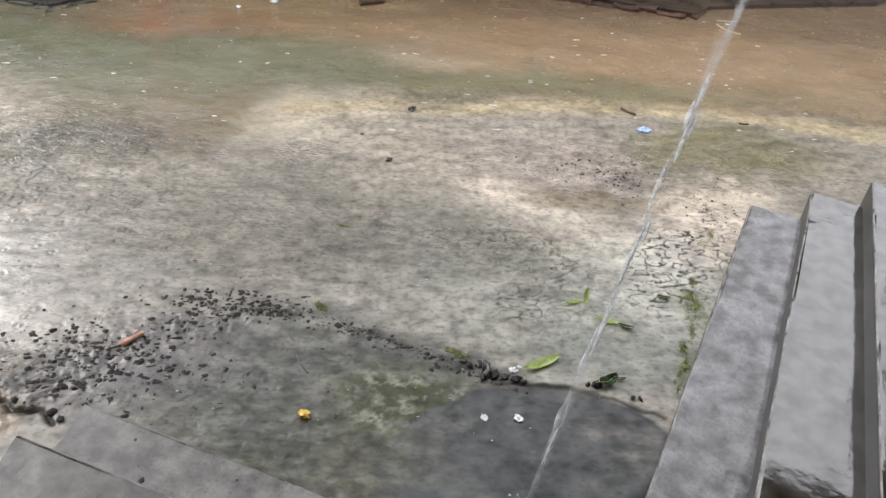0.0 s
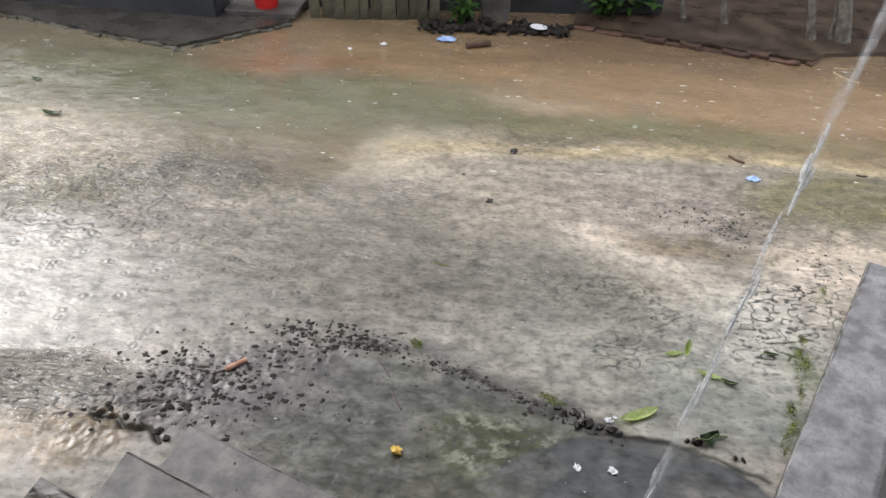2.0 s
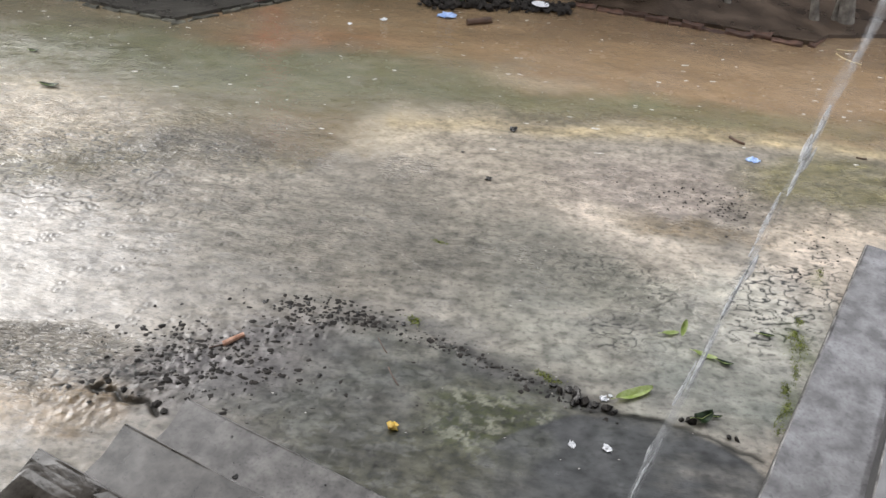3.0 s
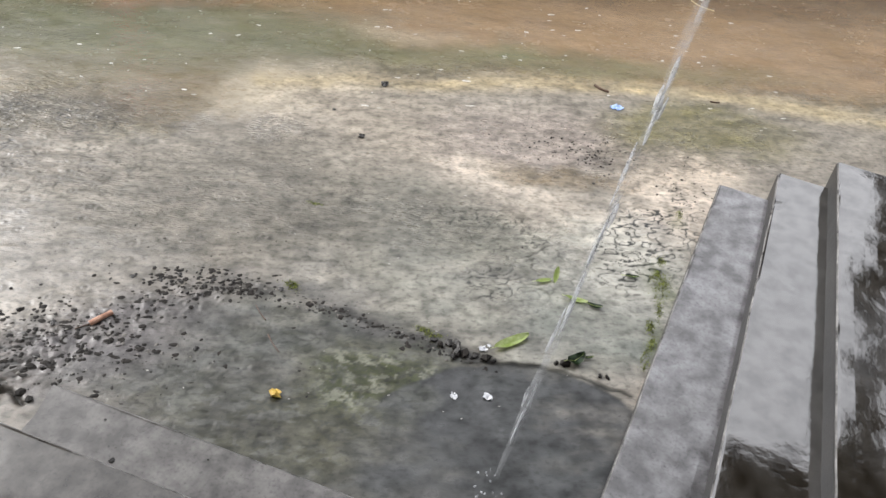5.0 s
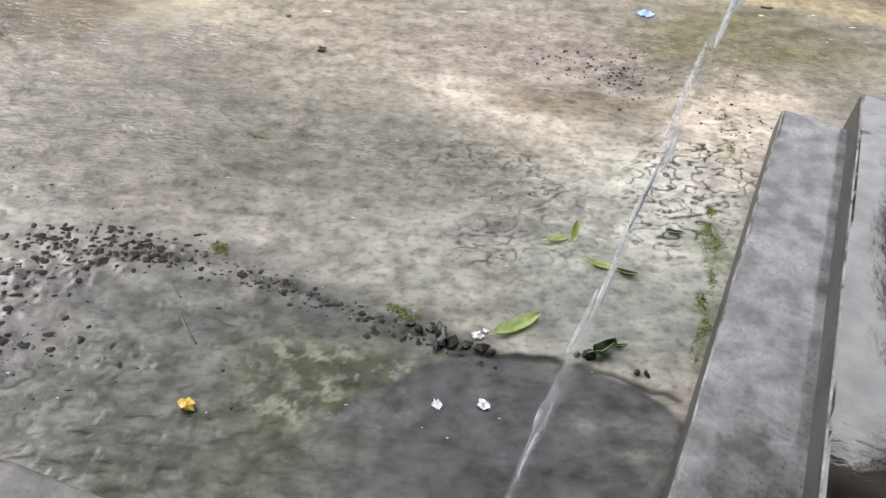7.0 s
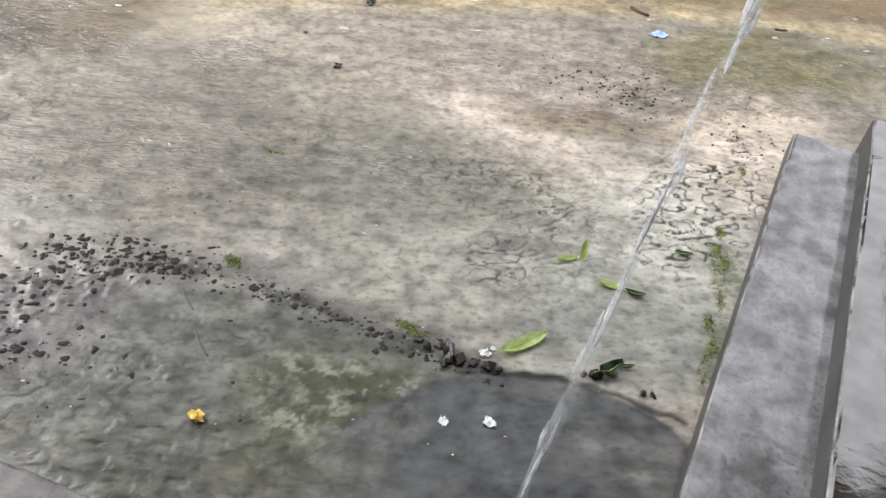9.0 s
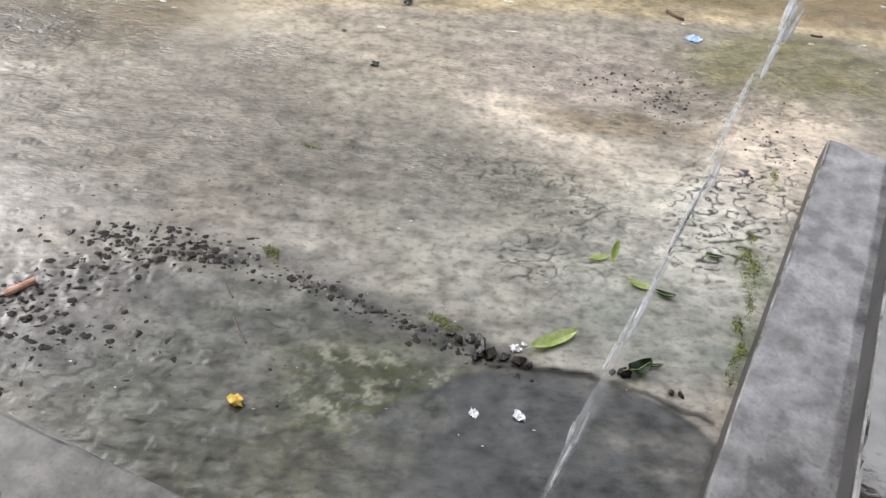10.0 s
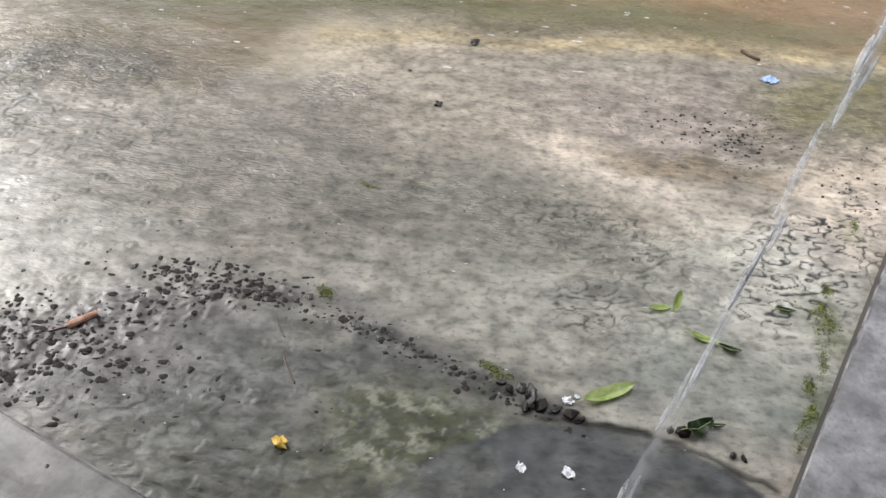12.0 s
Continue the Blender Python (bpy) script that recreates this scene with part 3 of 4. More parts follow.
    # moss against the steps
    for cx, cy, r in ((1.20, 2.58, 0.07), (1.22, 2.47, 0.05), (1.08, 2.18, 0.05), (1.12, 2.28, 0.04), (1.40, 3.02, 0.04)):
        lay(0.35 * blob(wx * 0.35 + x * 0.65, wy * 0.35 + y * 0.65, cx, cy, r, r * 1.4, -20, 0.8), (0.07, 0.10, 0.02), 0.2)
    return np.clip(col, 0.01, 0.8), np.clip(wet + 0.12 * fbm(x, y, 5, 3, 41), 0, 1)


GRID = []


def build_ground():
    xs = spread_axis(-5.4, 3.4, 0.018, 400, -2.9, 1.7, 0.0065)
    ys = spread_axis(0.2, 7.2, 0.018, 400, 1.3, 3.9, 0.0065)
    gx, gy = np.meshgrid(xs, ys)
    gz = relief(gx, gy)
    nx, ny = len(xs), len(ys)
    co = np.stack([gx, gy, gz], -1).reshape(-1, 3)
    i = np.arange(nx * ny).reshape(ny, nx)
    quads = np.stack([i[:-1, :-1], i[:-1, 1:], i[1:, 1:], i[1:, :-1]], -1).reshape(-1, 4)
    me = bpy.data.meshes.new("ground")
    me.vertices.add(len(co))
    me.vertices.foreach_set("co", co.ravel().astype(np.float32))
    me.loops.add(quads.size)
    me.loops.foreach_set("vertex_index", quads.ravel().astype(np.int32))
    me.polygons.add(len(quads))
    me.polygons.foreach_set("loop_start", np.arange(0, quads.size, 4, dtype=np.int32))
    me.polygons.foreach_set("loop_total", np.full(len(quads), 4, dtype=np.int32))
    me.polygons.foreach_set("use_smooth", np.ones(len(quads), dtype=bool))
    me.update(calc_edges=True)
    col, wet = paint(gx, gy)
    a = me.attributes.new("stain", "FLOAT_COLOR", "POINT")
    a.data.foreach_set("color", np.concatenate([col.reshape(-1, 3), np.ones((nx * ny, 1))], 1).ravel().astype(np.float32))
    b = me.attributes.new("wet", "FLOAT", "POINT")
    b.data.foreach_set("value", wet.ravel().astype(np.float32))
    d = me.attributes.new("bare", "FLOAT", "POINT")
    d.data.foreach_set("value", (1 - 0.8 * muddy(gx, gy)).ravel().astype(np.float32))
    c = me.attributes.new("chop", "FLOAT", "POINT")
    c.data.foreach_set("value", chop(gx, gy).ravel().astype(np.float32))
    me.materials.append(M_GROUND)
    GRID.extend([xs, ys, gz])
    return tagged(new("ground", me), "rain-soaked cracked cement yard with muddy silt and puddles", "ground", kind="structure")


build_ground()


def ground_z(x, y):
    """Height of the built ground at a point."""
    xs, ys, gz = GRID
    i, j = min(max(np.searchsorted(xs, x) - 1, 0), len(xs) - 2), min(max(np.searchsorted(ys, y) - 1, 0), len(ys) - 2)
    u, v = (x - xs[i]) / (xs[i + 1] - xs[i]), (y - ys[j]) / (ys[j + 1] - ys[j])
    return float((gz[j, i] * (1 - u) + gz[j, i + 1] * u) * (1 - v) + (gz[j + 1, i] * (1 - u) + gz[j + 1, i + 1] * u) * v)


# ---------------------------------------------------------------- the two flights of steps
TURN = pose(0, 0, 0, 0, 0, -25.74)      # local x across the entrance flight, local y along it
RISE = [0.11, 0.22, 0.335, 0.45, 0.56]
ASKEW = [0.0, -0.032, -0.081, -0.081, -0.081]    # how far each cast step runs out of true, metres to a metre


def step_mesh(length, depth, height, seed, slant=0.0):
    """A cast step along +y with its nosing at x = 0 and its tread towards +x; worn, uneven edge."""
    rng = np.random.RandomState(seed)
    segs = max(8, int(length / 0.035))
    ys = np.linspace(0, length, segs + 1)
    base = [(0.004, -0.05), (0.0, height - 0.016), (0.0025, height - 0.006), (0.008, height - 0.0015), (0.016, height)]
    cross = base + [(x, height) for x in np.linspace(0.016, depth, 9)[1:]] + [(depth, -0.05)]
    verts, faces = [], []
    for j, yy in enumerate(ys):
        chip = max(0, fbm(np.array([yy]), np.array([seed * 3.7]), 5.0, 4, seed)[0]) * 0.004
        for k, (cx, cz) in enumerate(cross):
            w = float(fbm(np.array([yy]), np.array([cx * 1.5 + seed]), 3.0, 3, seed + 5)[0]) * 0.0022
            ox = chip if 0 < k < 4 else 0
            oz = (-chip * 0.7 if 1 < k < 5 else 0) + (w if 4 <= k < len(cross) - 1 else 0)
            ye = yy + (slant * cx if j == 0 else 0)
            verts.append((cx + ox, ye, cz + oz))
    c = len(cross)
    for j in range(segs):
        for k in range(c - 1):
            a = j * c + k
            faces.append((a, a + c, a + c + 1, a + 1))
    faces.append(tuple(range(c)))
    faces.append(tuple(reversed(range(segs * c, segs * c + c))))
    return verts, faces


def dark_risers(ob):
    """The upright faces take a darker material, the lip a paler one."""
    ob.data.materials.append(M_RISER)
    ob.data.materials.append(M_NOSE)
    strips = 14
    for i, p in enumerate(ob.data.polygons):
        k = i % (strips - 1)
        # lip strip: wear and the edge highlight, both held in its pale colour
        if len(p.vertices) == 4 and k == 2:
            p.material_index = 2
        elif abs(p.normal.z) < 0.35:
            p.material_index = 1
    return ob


def flight(name, label, edges, far, near, m, seed):
    root = new(name)
    root.matrix_world = m
    tagged(root, label, "steps", kind="structure")
    for k, e in enumerate(edges):
        # each tread runs on under the next step, so that the skewed edges leave no gap
        v, f = step_mesh(far[k] - near, 0.42, RISE[k], seed + k)
        dark_risers(mesh_object("step", [(x + e + ASKEW[k] * (y + near - 2.4), y + near, z) for x, y, z in v], f, M_STEP_WET if k else M_STEP, root))
    return root


flight("entrance_steps", "smooth grey wet cement steps up to the entrance", [0.055, 0.346, 0.654, 0.934, 1.214], [3.608, 3.708, 3.782, 3.782, 3.782], 0.838, TURN, 3)
# the second flight runs across, its nosings towards the yard


def side_flight():
    root = new("veranda_steps")
    root.matrix_world = pose(0, 0, 0, 0, 0, -19.10)
    tagged(root, "low grey cement steps along the veranda, chipped at the end", "steps", kind="structure")
    edges = [1.247, 1.0, 0.745, 0.49, 0.235]
    for k, e in enumerate(edges):
        end = [-1.71, -1.735, -1.81, -1.91, -2.01][k]
        v, f = step_mesh(0.25 - end if k == 0 else 1.515 - end, 0.253 if k < 4 else 0.9, RISE[k], 20 + k, 0.25)
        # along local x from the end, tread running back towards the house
        dark_risers(mesh_object("step", [(end + y, e - x, z) for x, y, z in v], [t[::-1] for t in f], M_STEP_DIM if k else M_STEP_WORN, root))
    return root


side_flight()

# veranda, house and roof behind and beside the camera
def slab(name, x0, y0, z0, x1, y1, z1, material, label, category, m=TURN, bevel=0.006):
    bm = bmesh.new()
    box(bm, x0, y0, z0, x1, y1, z1, bevel)
    ob = part(name, bm, material, None)
    ob.matrix_world = m
    return tagged(ob, label, category, kind="structure")


slab("veranda_floor", -4.0, -3.0, -0.05, 4.0, -0.385, 0.68, M_STEP, "grey cement veranda floor", "floor")
slab("landing_floor", 1.52, -0.38, -0.05, 4.0, 3.575, 0.67, M_STEP, "grey cement landing at the entrance", "floor")
slab("wall_house", -4.6, -3.2, 0.68, 4.0, -3.0, 3.0, M_PLASTER, "stained plaster wall of the house", "wall")
slab("wall_entrance", 3.2, -2.99, 0.68, 3.4, 3.5, 3.0, M_PLASTER, "stained plaster wall beside the entrance", "wall")
slab("ceiling", -4.6, -3.2, 3.01, 4.0, 1.20, 3.07, M_TIN, "dark sheet roof over the veranda", "ceiling")

slab("ceiling_porch", 0.64, 1.49, 2.62, 4.0, 4.05, 2.68, M_TIN, "dark sheet roof over the entrance steps", "ceiling")
# unseen beam and post, added to darken a stripe of the third step's reflection
slab("reflection_beam", 1.50, 4.06, 2.60, 1.74, 8.4, 2.76, M_TIN, "unseen dark beam added for the dark reflection in the third step", "beam")
slab("reflection_beam_post", 1.52, 8.41, -0.05, 1.72, 8.60, 2.76, M_TIN, "unseen dark post added to hold the beam", "post")

# ---------------------------------------------------------------- far side of the yard
def raised_bed(name, outline, height, material, label, category):
    bm = bmesh.new()
    top = [bm.verts.new((x, y, height)) for x, y in outline]
    low = [bm.verts.new((x, y, -0.05)) for x, y in outline]
    bm.faces.new(top)
    for k in range(len(outline)):
        j = (k + 1) % len(outline)
        bm.faces.new((low[k], low[j], top[j], top[k]))
    bmesh.ops.triangulate(bm, faces=bm.faces[:])
    bmesh.ops.subdivide_edges(bm, edges=bm.edges[:], cuts=6, use_grid_fill=True)
    for v in bm.verts:
        if v.co.z > height * 0.9:
            v.co.z += 0.012 * noise.noise(v.co * 3) + 0.006 * noise.noise(v.co * 11)
    ob = part(name, bm, material, None)
    return tagged(ob, label, category, kind="structure")


raised_bed("earth_terrace", [(-9.0, 6.95), (-4.1, 5.60), (-2.90, 5.32), (-2.20, 5.95), (-2.1, 6.6), (-9.0, 7.6)], 0.03, M_TERRACE, "wet grey-brown earth terrace before the dark wall", "terrace")
raised_bed("garden_bed", [(0.15, 6.36), (1.0, 6.15), (1.96, 5.90), (2.1, 6.08), (3.6, 6.4), (7.0, 9.0), (0.3, 9.0)], 0.03, M_EARTH, "bare wet brown garden bed behind bricks", "garden bed")


def kerb(name, label, pts, size, material, piece, seed, tall=0.075, deep=0.045):
    rng = random.Random(seed)
    root = tagged(new(name), label, "kerb", kind="structure")
    for (ax, ay), (bx, by) in zip(pts, pts[1:]):
        length = math.hypot(bx - ax, by - ay)
        s = 0.0
        while s < length - size * 0.4:
            w = min(size * rng.uniform(0.75, 1.25), length - s)
            bm = bmesh.new()
            box(bm, 0, -deep, -0.04, w - rng.uniform(-0.004, 0.012), deep, tall * rng.uniform(0.5, 1.5), 0.006)
            bmesh.ops.subdivide_edges(bm, edges=[e for e in bm.edges if e.calc_length() > 0.05], cuts=3, use_grid_fill=True)
            for v in bm.verts:
                v.co += Vector((noise.noise(v.co * 25 + Vector((s, seed, 0))), noise.noise(v.co * 25 + Vector((0, s, seed))), noise.noise(v.co * 25 + Vector((seed, 0, s))))) * 0.016
            ob = part(piece, bm, material, root)
            a = math.degrees(math.atan2(by - ay, bx - ax)) + rng.uniform(-4, 4)
            ob.matrix_local = pose(ax + (bx - ax) * s / length + rng.uniform(-0.015, 0.015), ay + (by - ay) * s / length + rng.uniform(-0.03, 0.03), 0, rng.uniform(-5, 5), rng.uniform(-3, 3), a)
            s += w
    return root


kerb("stone_kerb", "low kerb of mossy stones along the earth terrace", [(-5.6, 5.98), (-4.1, 5.58), (-2.89, 5.28), (-2.16, 5.92)], 0.17, M_KERB, "stone", 5, 0.016, 0.022)
kerb("brick_kerb", "row of old dark bricks edging the garden bed", [(0.13, 6.32), (0.99, 6.11), (1.93, 5.87), (2.06, 6.06)], 0.21, M_BRICK, "brick", 9, 0.03, 0.03)


def far_wall():
    bm = bmesh.new()
    box(bm, -10.0, 0, -0.05, 0, 0.25, 1.3, 0.01)
    box(bm, -10.0, -0.03, -0.05, -0.01, -0.003, 0.30, 0.006)
    ob = part("wall_yard", bm, M_WALL, None)
    ob.matrix_world = pose(-2.80, 5.95, 0, 0, 0, -2)
    tagged(ob, "dark wet wall with a low plinth", "wall", kind="structure")
    # unseen wall, added to block low sky from the wet ground's reflections
    bm = bmesh.new()
    box(bm, -5.5, 9.3, -0.05, 14, 9.5, 4.2, 0.01)
    box(bm, -14, 9.3, -0.05, -5.503, 9.5, 3.7, 0.01)
    ob = part("wall_reflected", bm, M_WALL, None)
    tagged(ob, "unseen dark wall added behind the yard for its reflections", "wall", kind="structure")


far_wall()


def fence():
    root = tagged(new("board_fence"), "weathered grey-green board fence, stained and gappy", "fence", kind="")
    rng = random.Random(4)
    x = -2.06
    while x < -1.02:
        w = rng.uniform(0.07, 0.13)
        bm = bmesh.new()
        h = rng.uniform(1.25, 1.5)
        box(bm, 0, 0, 0, w, 0.022, h, 0.004)
        bmesh.ops.subdivide_edges(bm, edges=[e for e in bm.edges if e.calc_length() > 0.5], cuts=7)
        for v in bm.verts:
            v.co.x += 0.006 * noise.noise(Vector((x * 9, v.co.z * 4, 0)))
        ob = part("board", bm, M_FENCE, root)
        ob.matrix_local = pose(x, 6.13 + 0.14 * (x + 2.06) + rng.uniform(-0.015, 0.015), 0, rng.uniform(-2, 2), rng.uniform(-2, 2), 8)
        x += w + rng.choice([0.002, 0.003, 0.004, 0.012])
    for z in (0.35, 1.05):
        bm = bmesh.new()
        box(bm, 0, 0.05, z, 1.05, 0.09, z + 0.07, 0.005)
        ob = part("rail", bm, M_FENCE, root)
        ob.matrix_local = pose(-2.06, 6.13, 0, 0, 0, 8)
    return root


fence()


def trunk(name, x, y, height, r0, r1, lean, material, label, category):
    root = tagged(new(name), label, category)
    root.location = (x, y, 0.04)
    bm = bmesh.new()
    pts = [(lean[0] * k / 10 + 0.02 * noise.noise(Vector((x, k, 0))), lean[1] * k / 10, -0.05 + height * k / 10) for k in range(11)]
    tube(bm, pts, [r0 + (r1 - r0) * k / 10 + (0.015 if k == 0 else 0) + 0.004 * noise.noise(Vector((k, x, 5))) for k in range(11)], 10)
    part("trunk", bm, material, root)
    return root


trunk("tree_trunk", 2.30, 6.37, 2.6, 0.055, 0.04, (-0.55, 0.1), M_BARK, "pale peeling tree trunk standing in the bed", "tree trunk")
trunk("wooden_post", 2.06, 6.37, 1.9, 0.03, 0.025, (-0.45, 0.0), M_BARK, "thin pale wooden post with a dark foot", "post")
trunk("wooden_post", 2.22, 6.40, 2.0, 0.018, 0.015, (-0.2, 0.0), M_BARK, "thin leaning stake beside the trunk", "post")

trunk("wooden_post", 1.42, 6.60, 1.7, 0.022, 0.016, (-0.4, 0.0), M_BARK, "thin pale stake with a dark foot in the bed", "post")
trunk("wooden_post", 1.08, 6.66, 1.7, 0.016, 0.012, (-0.35, 0.0), M_BARK, "thin grey stake in the garden bed", "post")

# ---------------------------------------------------------------- falling water
def stream():
    root = tagged(new("water_stream"), "thin broken stream of rainwater pouring off the roof", "water stream")
    a, b = Vector((0.375, 1.472, 0.0)), Vector((1.259, 3.073, 1.70))
    rng = random.Random(8)
    for lane in range(8):
        off = Vector((rng.gauss(0, 0.008), rng.gauss(0, 0.005), 0))
        s = rng.uniform(0.0, 0.12)
        while s < 1.55:
            froth = s < 0.66 and rng.random() < 0.5
            run = (rng.uniform(0.03, 0.10) if froth else rng.uniform(0.15, 0.40))
            if s > 0.7 and rng.random() < 0.35:
                s += run
                continue
            bm = bmesh.new()
            pts, radii = [], []
            for k in range(9):
                t = s + run * k / 8
                p = a.lerp(b, t)
                p.z += 0.10 * t * (1 - t)
                p += off * (1 + 0.8 * t) + Vector((noise.noise(Vector((t * 9, 1 + lane * 3, 0))), noise.noise(Vector((t * 9, 2 + lane * 3, 0))), 0)) * (0.010 + 0.007 * t)
                pts.append(p)
                body = max(0.12, math.sin(math.pi * (k + 0.4) / 8.8)) ** 0.7
                radii.append((0.0095 + (-0.002 if froth else 0.0) + 0.0045 * noise.noise(Vector((t * 38, lane * 2.7, 0))) + 0.0015 * t) * body)
            tube(bm, pts, [max(0.0006, r) for r in radii], 6)
            part("strand", bm, M_FROTH if froth else M_WATER, root)
            s += run + rng.uniform(0.03, 0.20 if s < 0.9 else 0.12)
    for k in range(16):                 # the crown where it strikes the cement
        ang, reach = rng.uniform(0, 6.283), 0.075 * rng.random() ** 0.6 + 0.006
        bm = bmesh.new()
        dx, dy = math.cos(ang), math.sin(ang)
        tube(bm, [(a.x + dx * reach * u, a.y + dy * reach * u, 0.003 + 0.035 * u * (1.25 - u) * rng.uniform(0.3, 1.1)) for u in (0.84, 0.9, 0.95, 1.0)], [0.001, 0.0036, 0.004, 0.001], 5)
        part("splash", bm, M_FROTH, root)
    return root


stream()


# ---------------------------------------------------------------- loose things on the ground
def scatter(name, label, category, spots, material, seed, flat=0.42, stretch=False, long=1.0):
    """Many small broken lumps, too many to count, joined into one mesh."""
    rng = random.Random(seed)
    shapes = [lump(rng, 1.0, flat) for _ in range(14)]
    verts, faces = [], []
    for x, y, size in spots:
        vs, fs = rng.choice(shapes)
        a, z = (rng.uniform(-0.3, 0.3) if stretch or long > 1 else rng.uniform(0, 2 * math.pi)), ground_z(x, y)
        vs = [(u * rng.uniform(1.5, 3.5), v, h) for u, v, h in vs] if stretch else vs
        g = rng.uniform(0.8, long)
        vs = [(u * g, v, h) for u, v, h in vs]
        c, w = math.cos(a) * size, math.sin(a) * size
        k = len(verts)
        verts += [(x + u * c - v * w, y + u * w + v * c, z + (h - 0.12) * size) for u, v, h in vs]
        faces += [tuple(i + k for i in f) for f in fs]
    return tagged(mesh_object(name, verts, faces, material), label, category, kind="stuff")


def along(pts, rng, t):
    """The point at the share t of a polyline."""
    lens = [math.hypot(b[0] - a[0], b[1] - a[1]) for a, b in zip(pts, pts[1:])]
    s = t * sum(lens)
    for (a, b), n in zip(zip(pts, pts[1:]), lens):
        if s <= n:
            return a[0] + (b[0] - a[0]) * s / n, a[1] + (b[1] - a[1]) * s / n
        s -= n
    return pts[-1]


rng = random.Random(11)
spots = []
for _ in range(330):                    # the broken rim
    t = 0.12 + 0.88 * rng.random()
    x, y = along(RIDGE, rng, t)
    w = 0.022 + 0.16 * max(0, 0.45 - t)
    spots.append((x + rng.gauss(0, w), y + rng.gauss(0, w) - 0.01, rng.choice([0.003, 0.004, 0.005, 0.007, 0.011]) * 1.1))
for _ in range(360):                    # crumbs spread at its wide end
    spots.append((rng.gauss(-1.30, 0.24), rng.gauss(2.0, 0.12), rng.choice([0.003, 0.004, 0.006, 0.008, 0.011, 0.014])))
for _ in range(150):                    # dense heap at the crest
    spots.append((rng.gauss(-0.86, 0.16), rng.gauss(2.40, 0.04), rng.uniform(0.004, 0.013)))
for _ in range(120):
    spots.append((rng.uniform(-2.3, -0.3), rng.uniform(1.75, 2.7), rng.uniform(0.003, 0.006)))
pale = [(x + rng.gauss(0, 0.03), y + rng.gauss(0, 0.025), size * 0.85) for x, y, size in spots[::4]]
scatter("cement_chips", "pale wet chips of cement among the crumbs", "rubble", pale, M_CHIP, 15, 0.25)
scatter("cement_crumbs", "dark wet crumbs of broken cement along the rim", "rubble", spots, M_CRUMB, 12, 0.3, long=1.9)
spots = [(rng.gauss(0.86, 0.20), rng.gauss(3.66, 0.10), rng.choice([0.004, 0.005, 0.006, 0.009])) for _ in range(110)]
spots += [(rng.gauss(1.02, 0.07), rng.gauss(3.52, 0.06), rng.uniform(0.005, 0.011)) for _ in range(45)]
spots += [(rng.gauss(1.48, 0.08), rng.gauss(3.28, 0.12), rng.uniform(0.004, 0.010)) for _ in range(40)]
spots += [(rng.uniform(-3.2, 1.6), rng.uniform(2.6, 4.6), rng.uniform(0.003, 0.006)) for _ in range(70)]
scatter("gravel", "dark grit scattered over the silty cement", "gravel", spots, M_CRUMB, 13)


spots = [(rng.uniform(-4.5, 2.4), rng.uniform(3.9, 6.0), rng.choice([0.002, 0.003, 0.004, 0.006, 0.010])) for _ in range(300)]
spots += [(rng.uniform(-2.4, 1.0), rng.uniform(1.7, 3.9), rng.choice([0.0015, 0.002, 0.003])) for _ in range(90)]
scatter("rain_splashes", "small pale splashes and bubbles of rain on the water", "splash", spots, M_FOAM, 14, 0.2, True)


def clod(name, x, y, size, material, label, category, group, seed, flat=0.6):
    v, f = lump(random.Random(seed), size, flat, 2 if size > 0.024 else 1)
    ob = mesh_object(name, v, f, material)
    ob.location = (x, y, ground_z(x, y) - 0.002)
    ob.rotation_euler = (0, 0, seed * 1.3)
    return tagged(ob, label, category, group)


for k, (x, y, r) in enumerate([(-0.18, 4.18, 0.030), (-0.45, 3.86, 0.019), (-0.27, 3.60, 0.026), (0.99, 3.30, 0.010), (1.06, 3.38, 0.009)]):
    clod("mud_clod", x, y, r, M_CLOD, "small dark wet clod lying on the cement", "clod", "clods on the yard", 30 + k, 0.5)
for k, (x, y, r) in enumerate([(0.19, 2.115, 0.020), (0.225, 2.125, 0.024), (0.255, 2.10, 0.030), (0.285, 2.075, 0.022), (0.245, 2.065, 0.020), (0.33, 2.068, 0.018), (0.375, 2.062, 0.024), (0.41, 2.05, 0.014), (0.16, 2.14, 0.016), (0.70, 2.05, 0.022), (0.665, 2.052, 0.015), (0.84, 2.0, 0.015), (0.87, 1.99, 0.012)]):
    clod("cement_lump", x, y, r, M_CLOD if k % 3 else M_CRUMB, "dark broken lump of wet cement by the crack", "rubble", "lumps by the crack", 50 + k, 0.75)
rng = random.Random(23)
for k in range(34):
    if k < 14:
        x, y = rng.gauss(-0.88, 0.17), rng.gauss(2.41, 0.03)
    elif k < 26:
        x, y = rng.gauss(-1.38, 0.14), rng.gauss(2.02, 0.09)
    else:
        x, y = rng.uniform(-1.75, -0.6), rng.uniform(1.85, 2.55)
    clod("cement_lump", x, y, rng.uniform(0.009, 0.017), M_CLOD if rng.random() < 0.45 else M_CRUMB, "broken wet lump of dark cement on the rim", "rubble", "lumps on the rim", 80 + k, 0.45)
for k, (x, y, r) in enumerate([(-1.53, 1.815, 0.020), (-1.37, 1.77, 0.024), (-1.61, 1.845, 0.017), (-1.33, 1.74, 0.018)]):
    clod("cement_lump", x, y, r, M_CRUMB, "undercut broken lump at the end of the steps", "rubble", "lumps by the steps", 130 + k, 0.5)


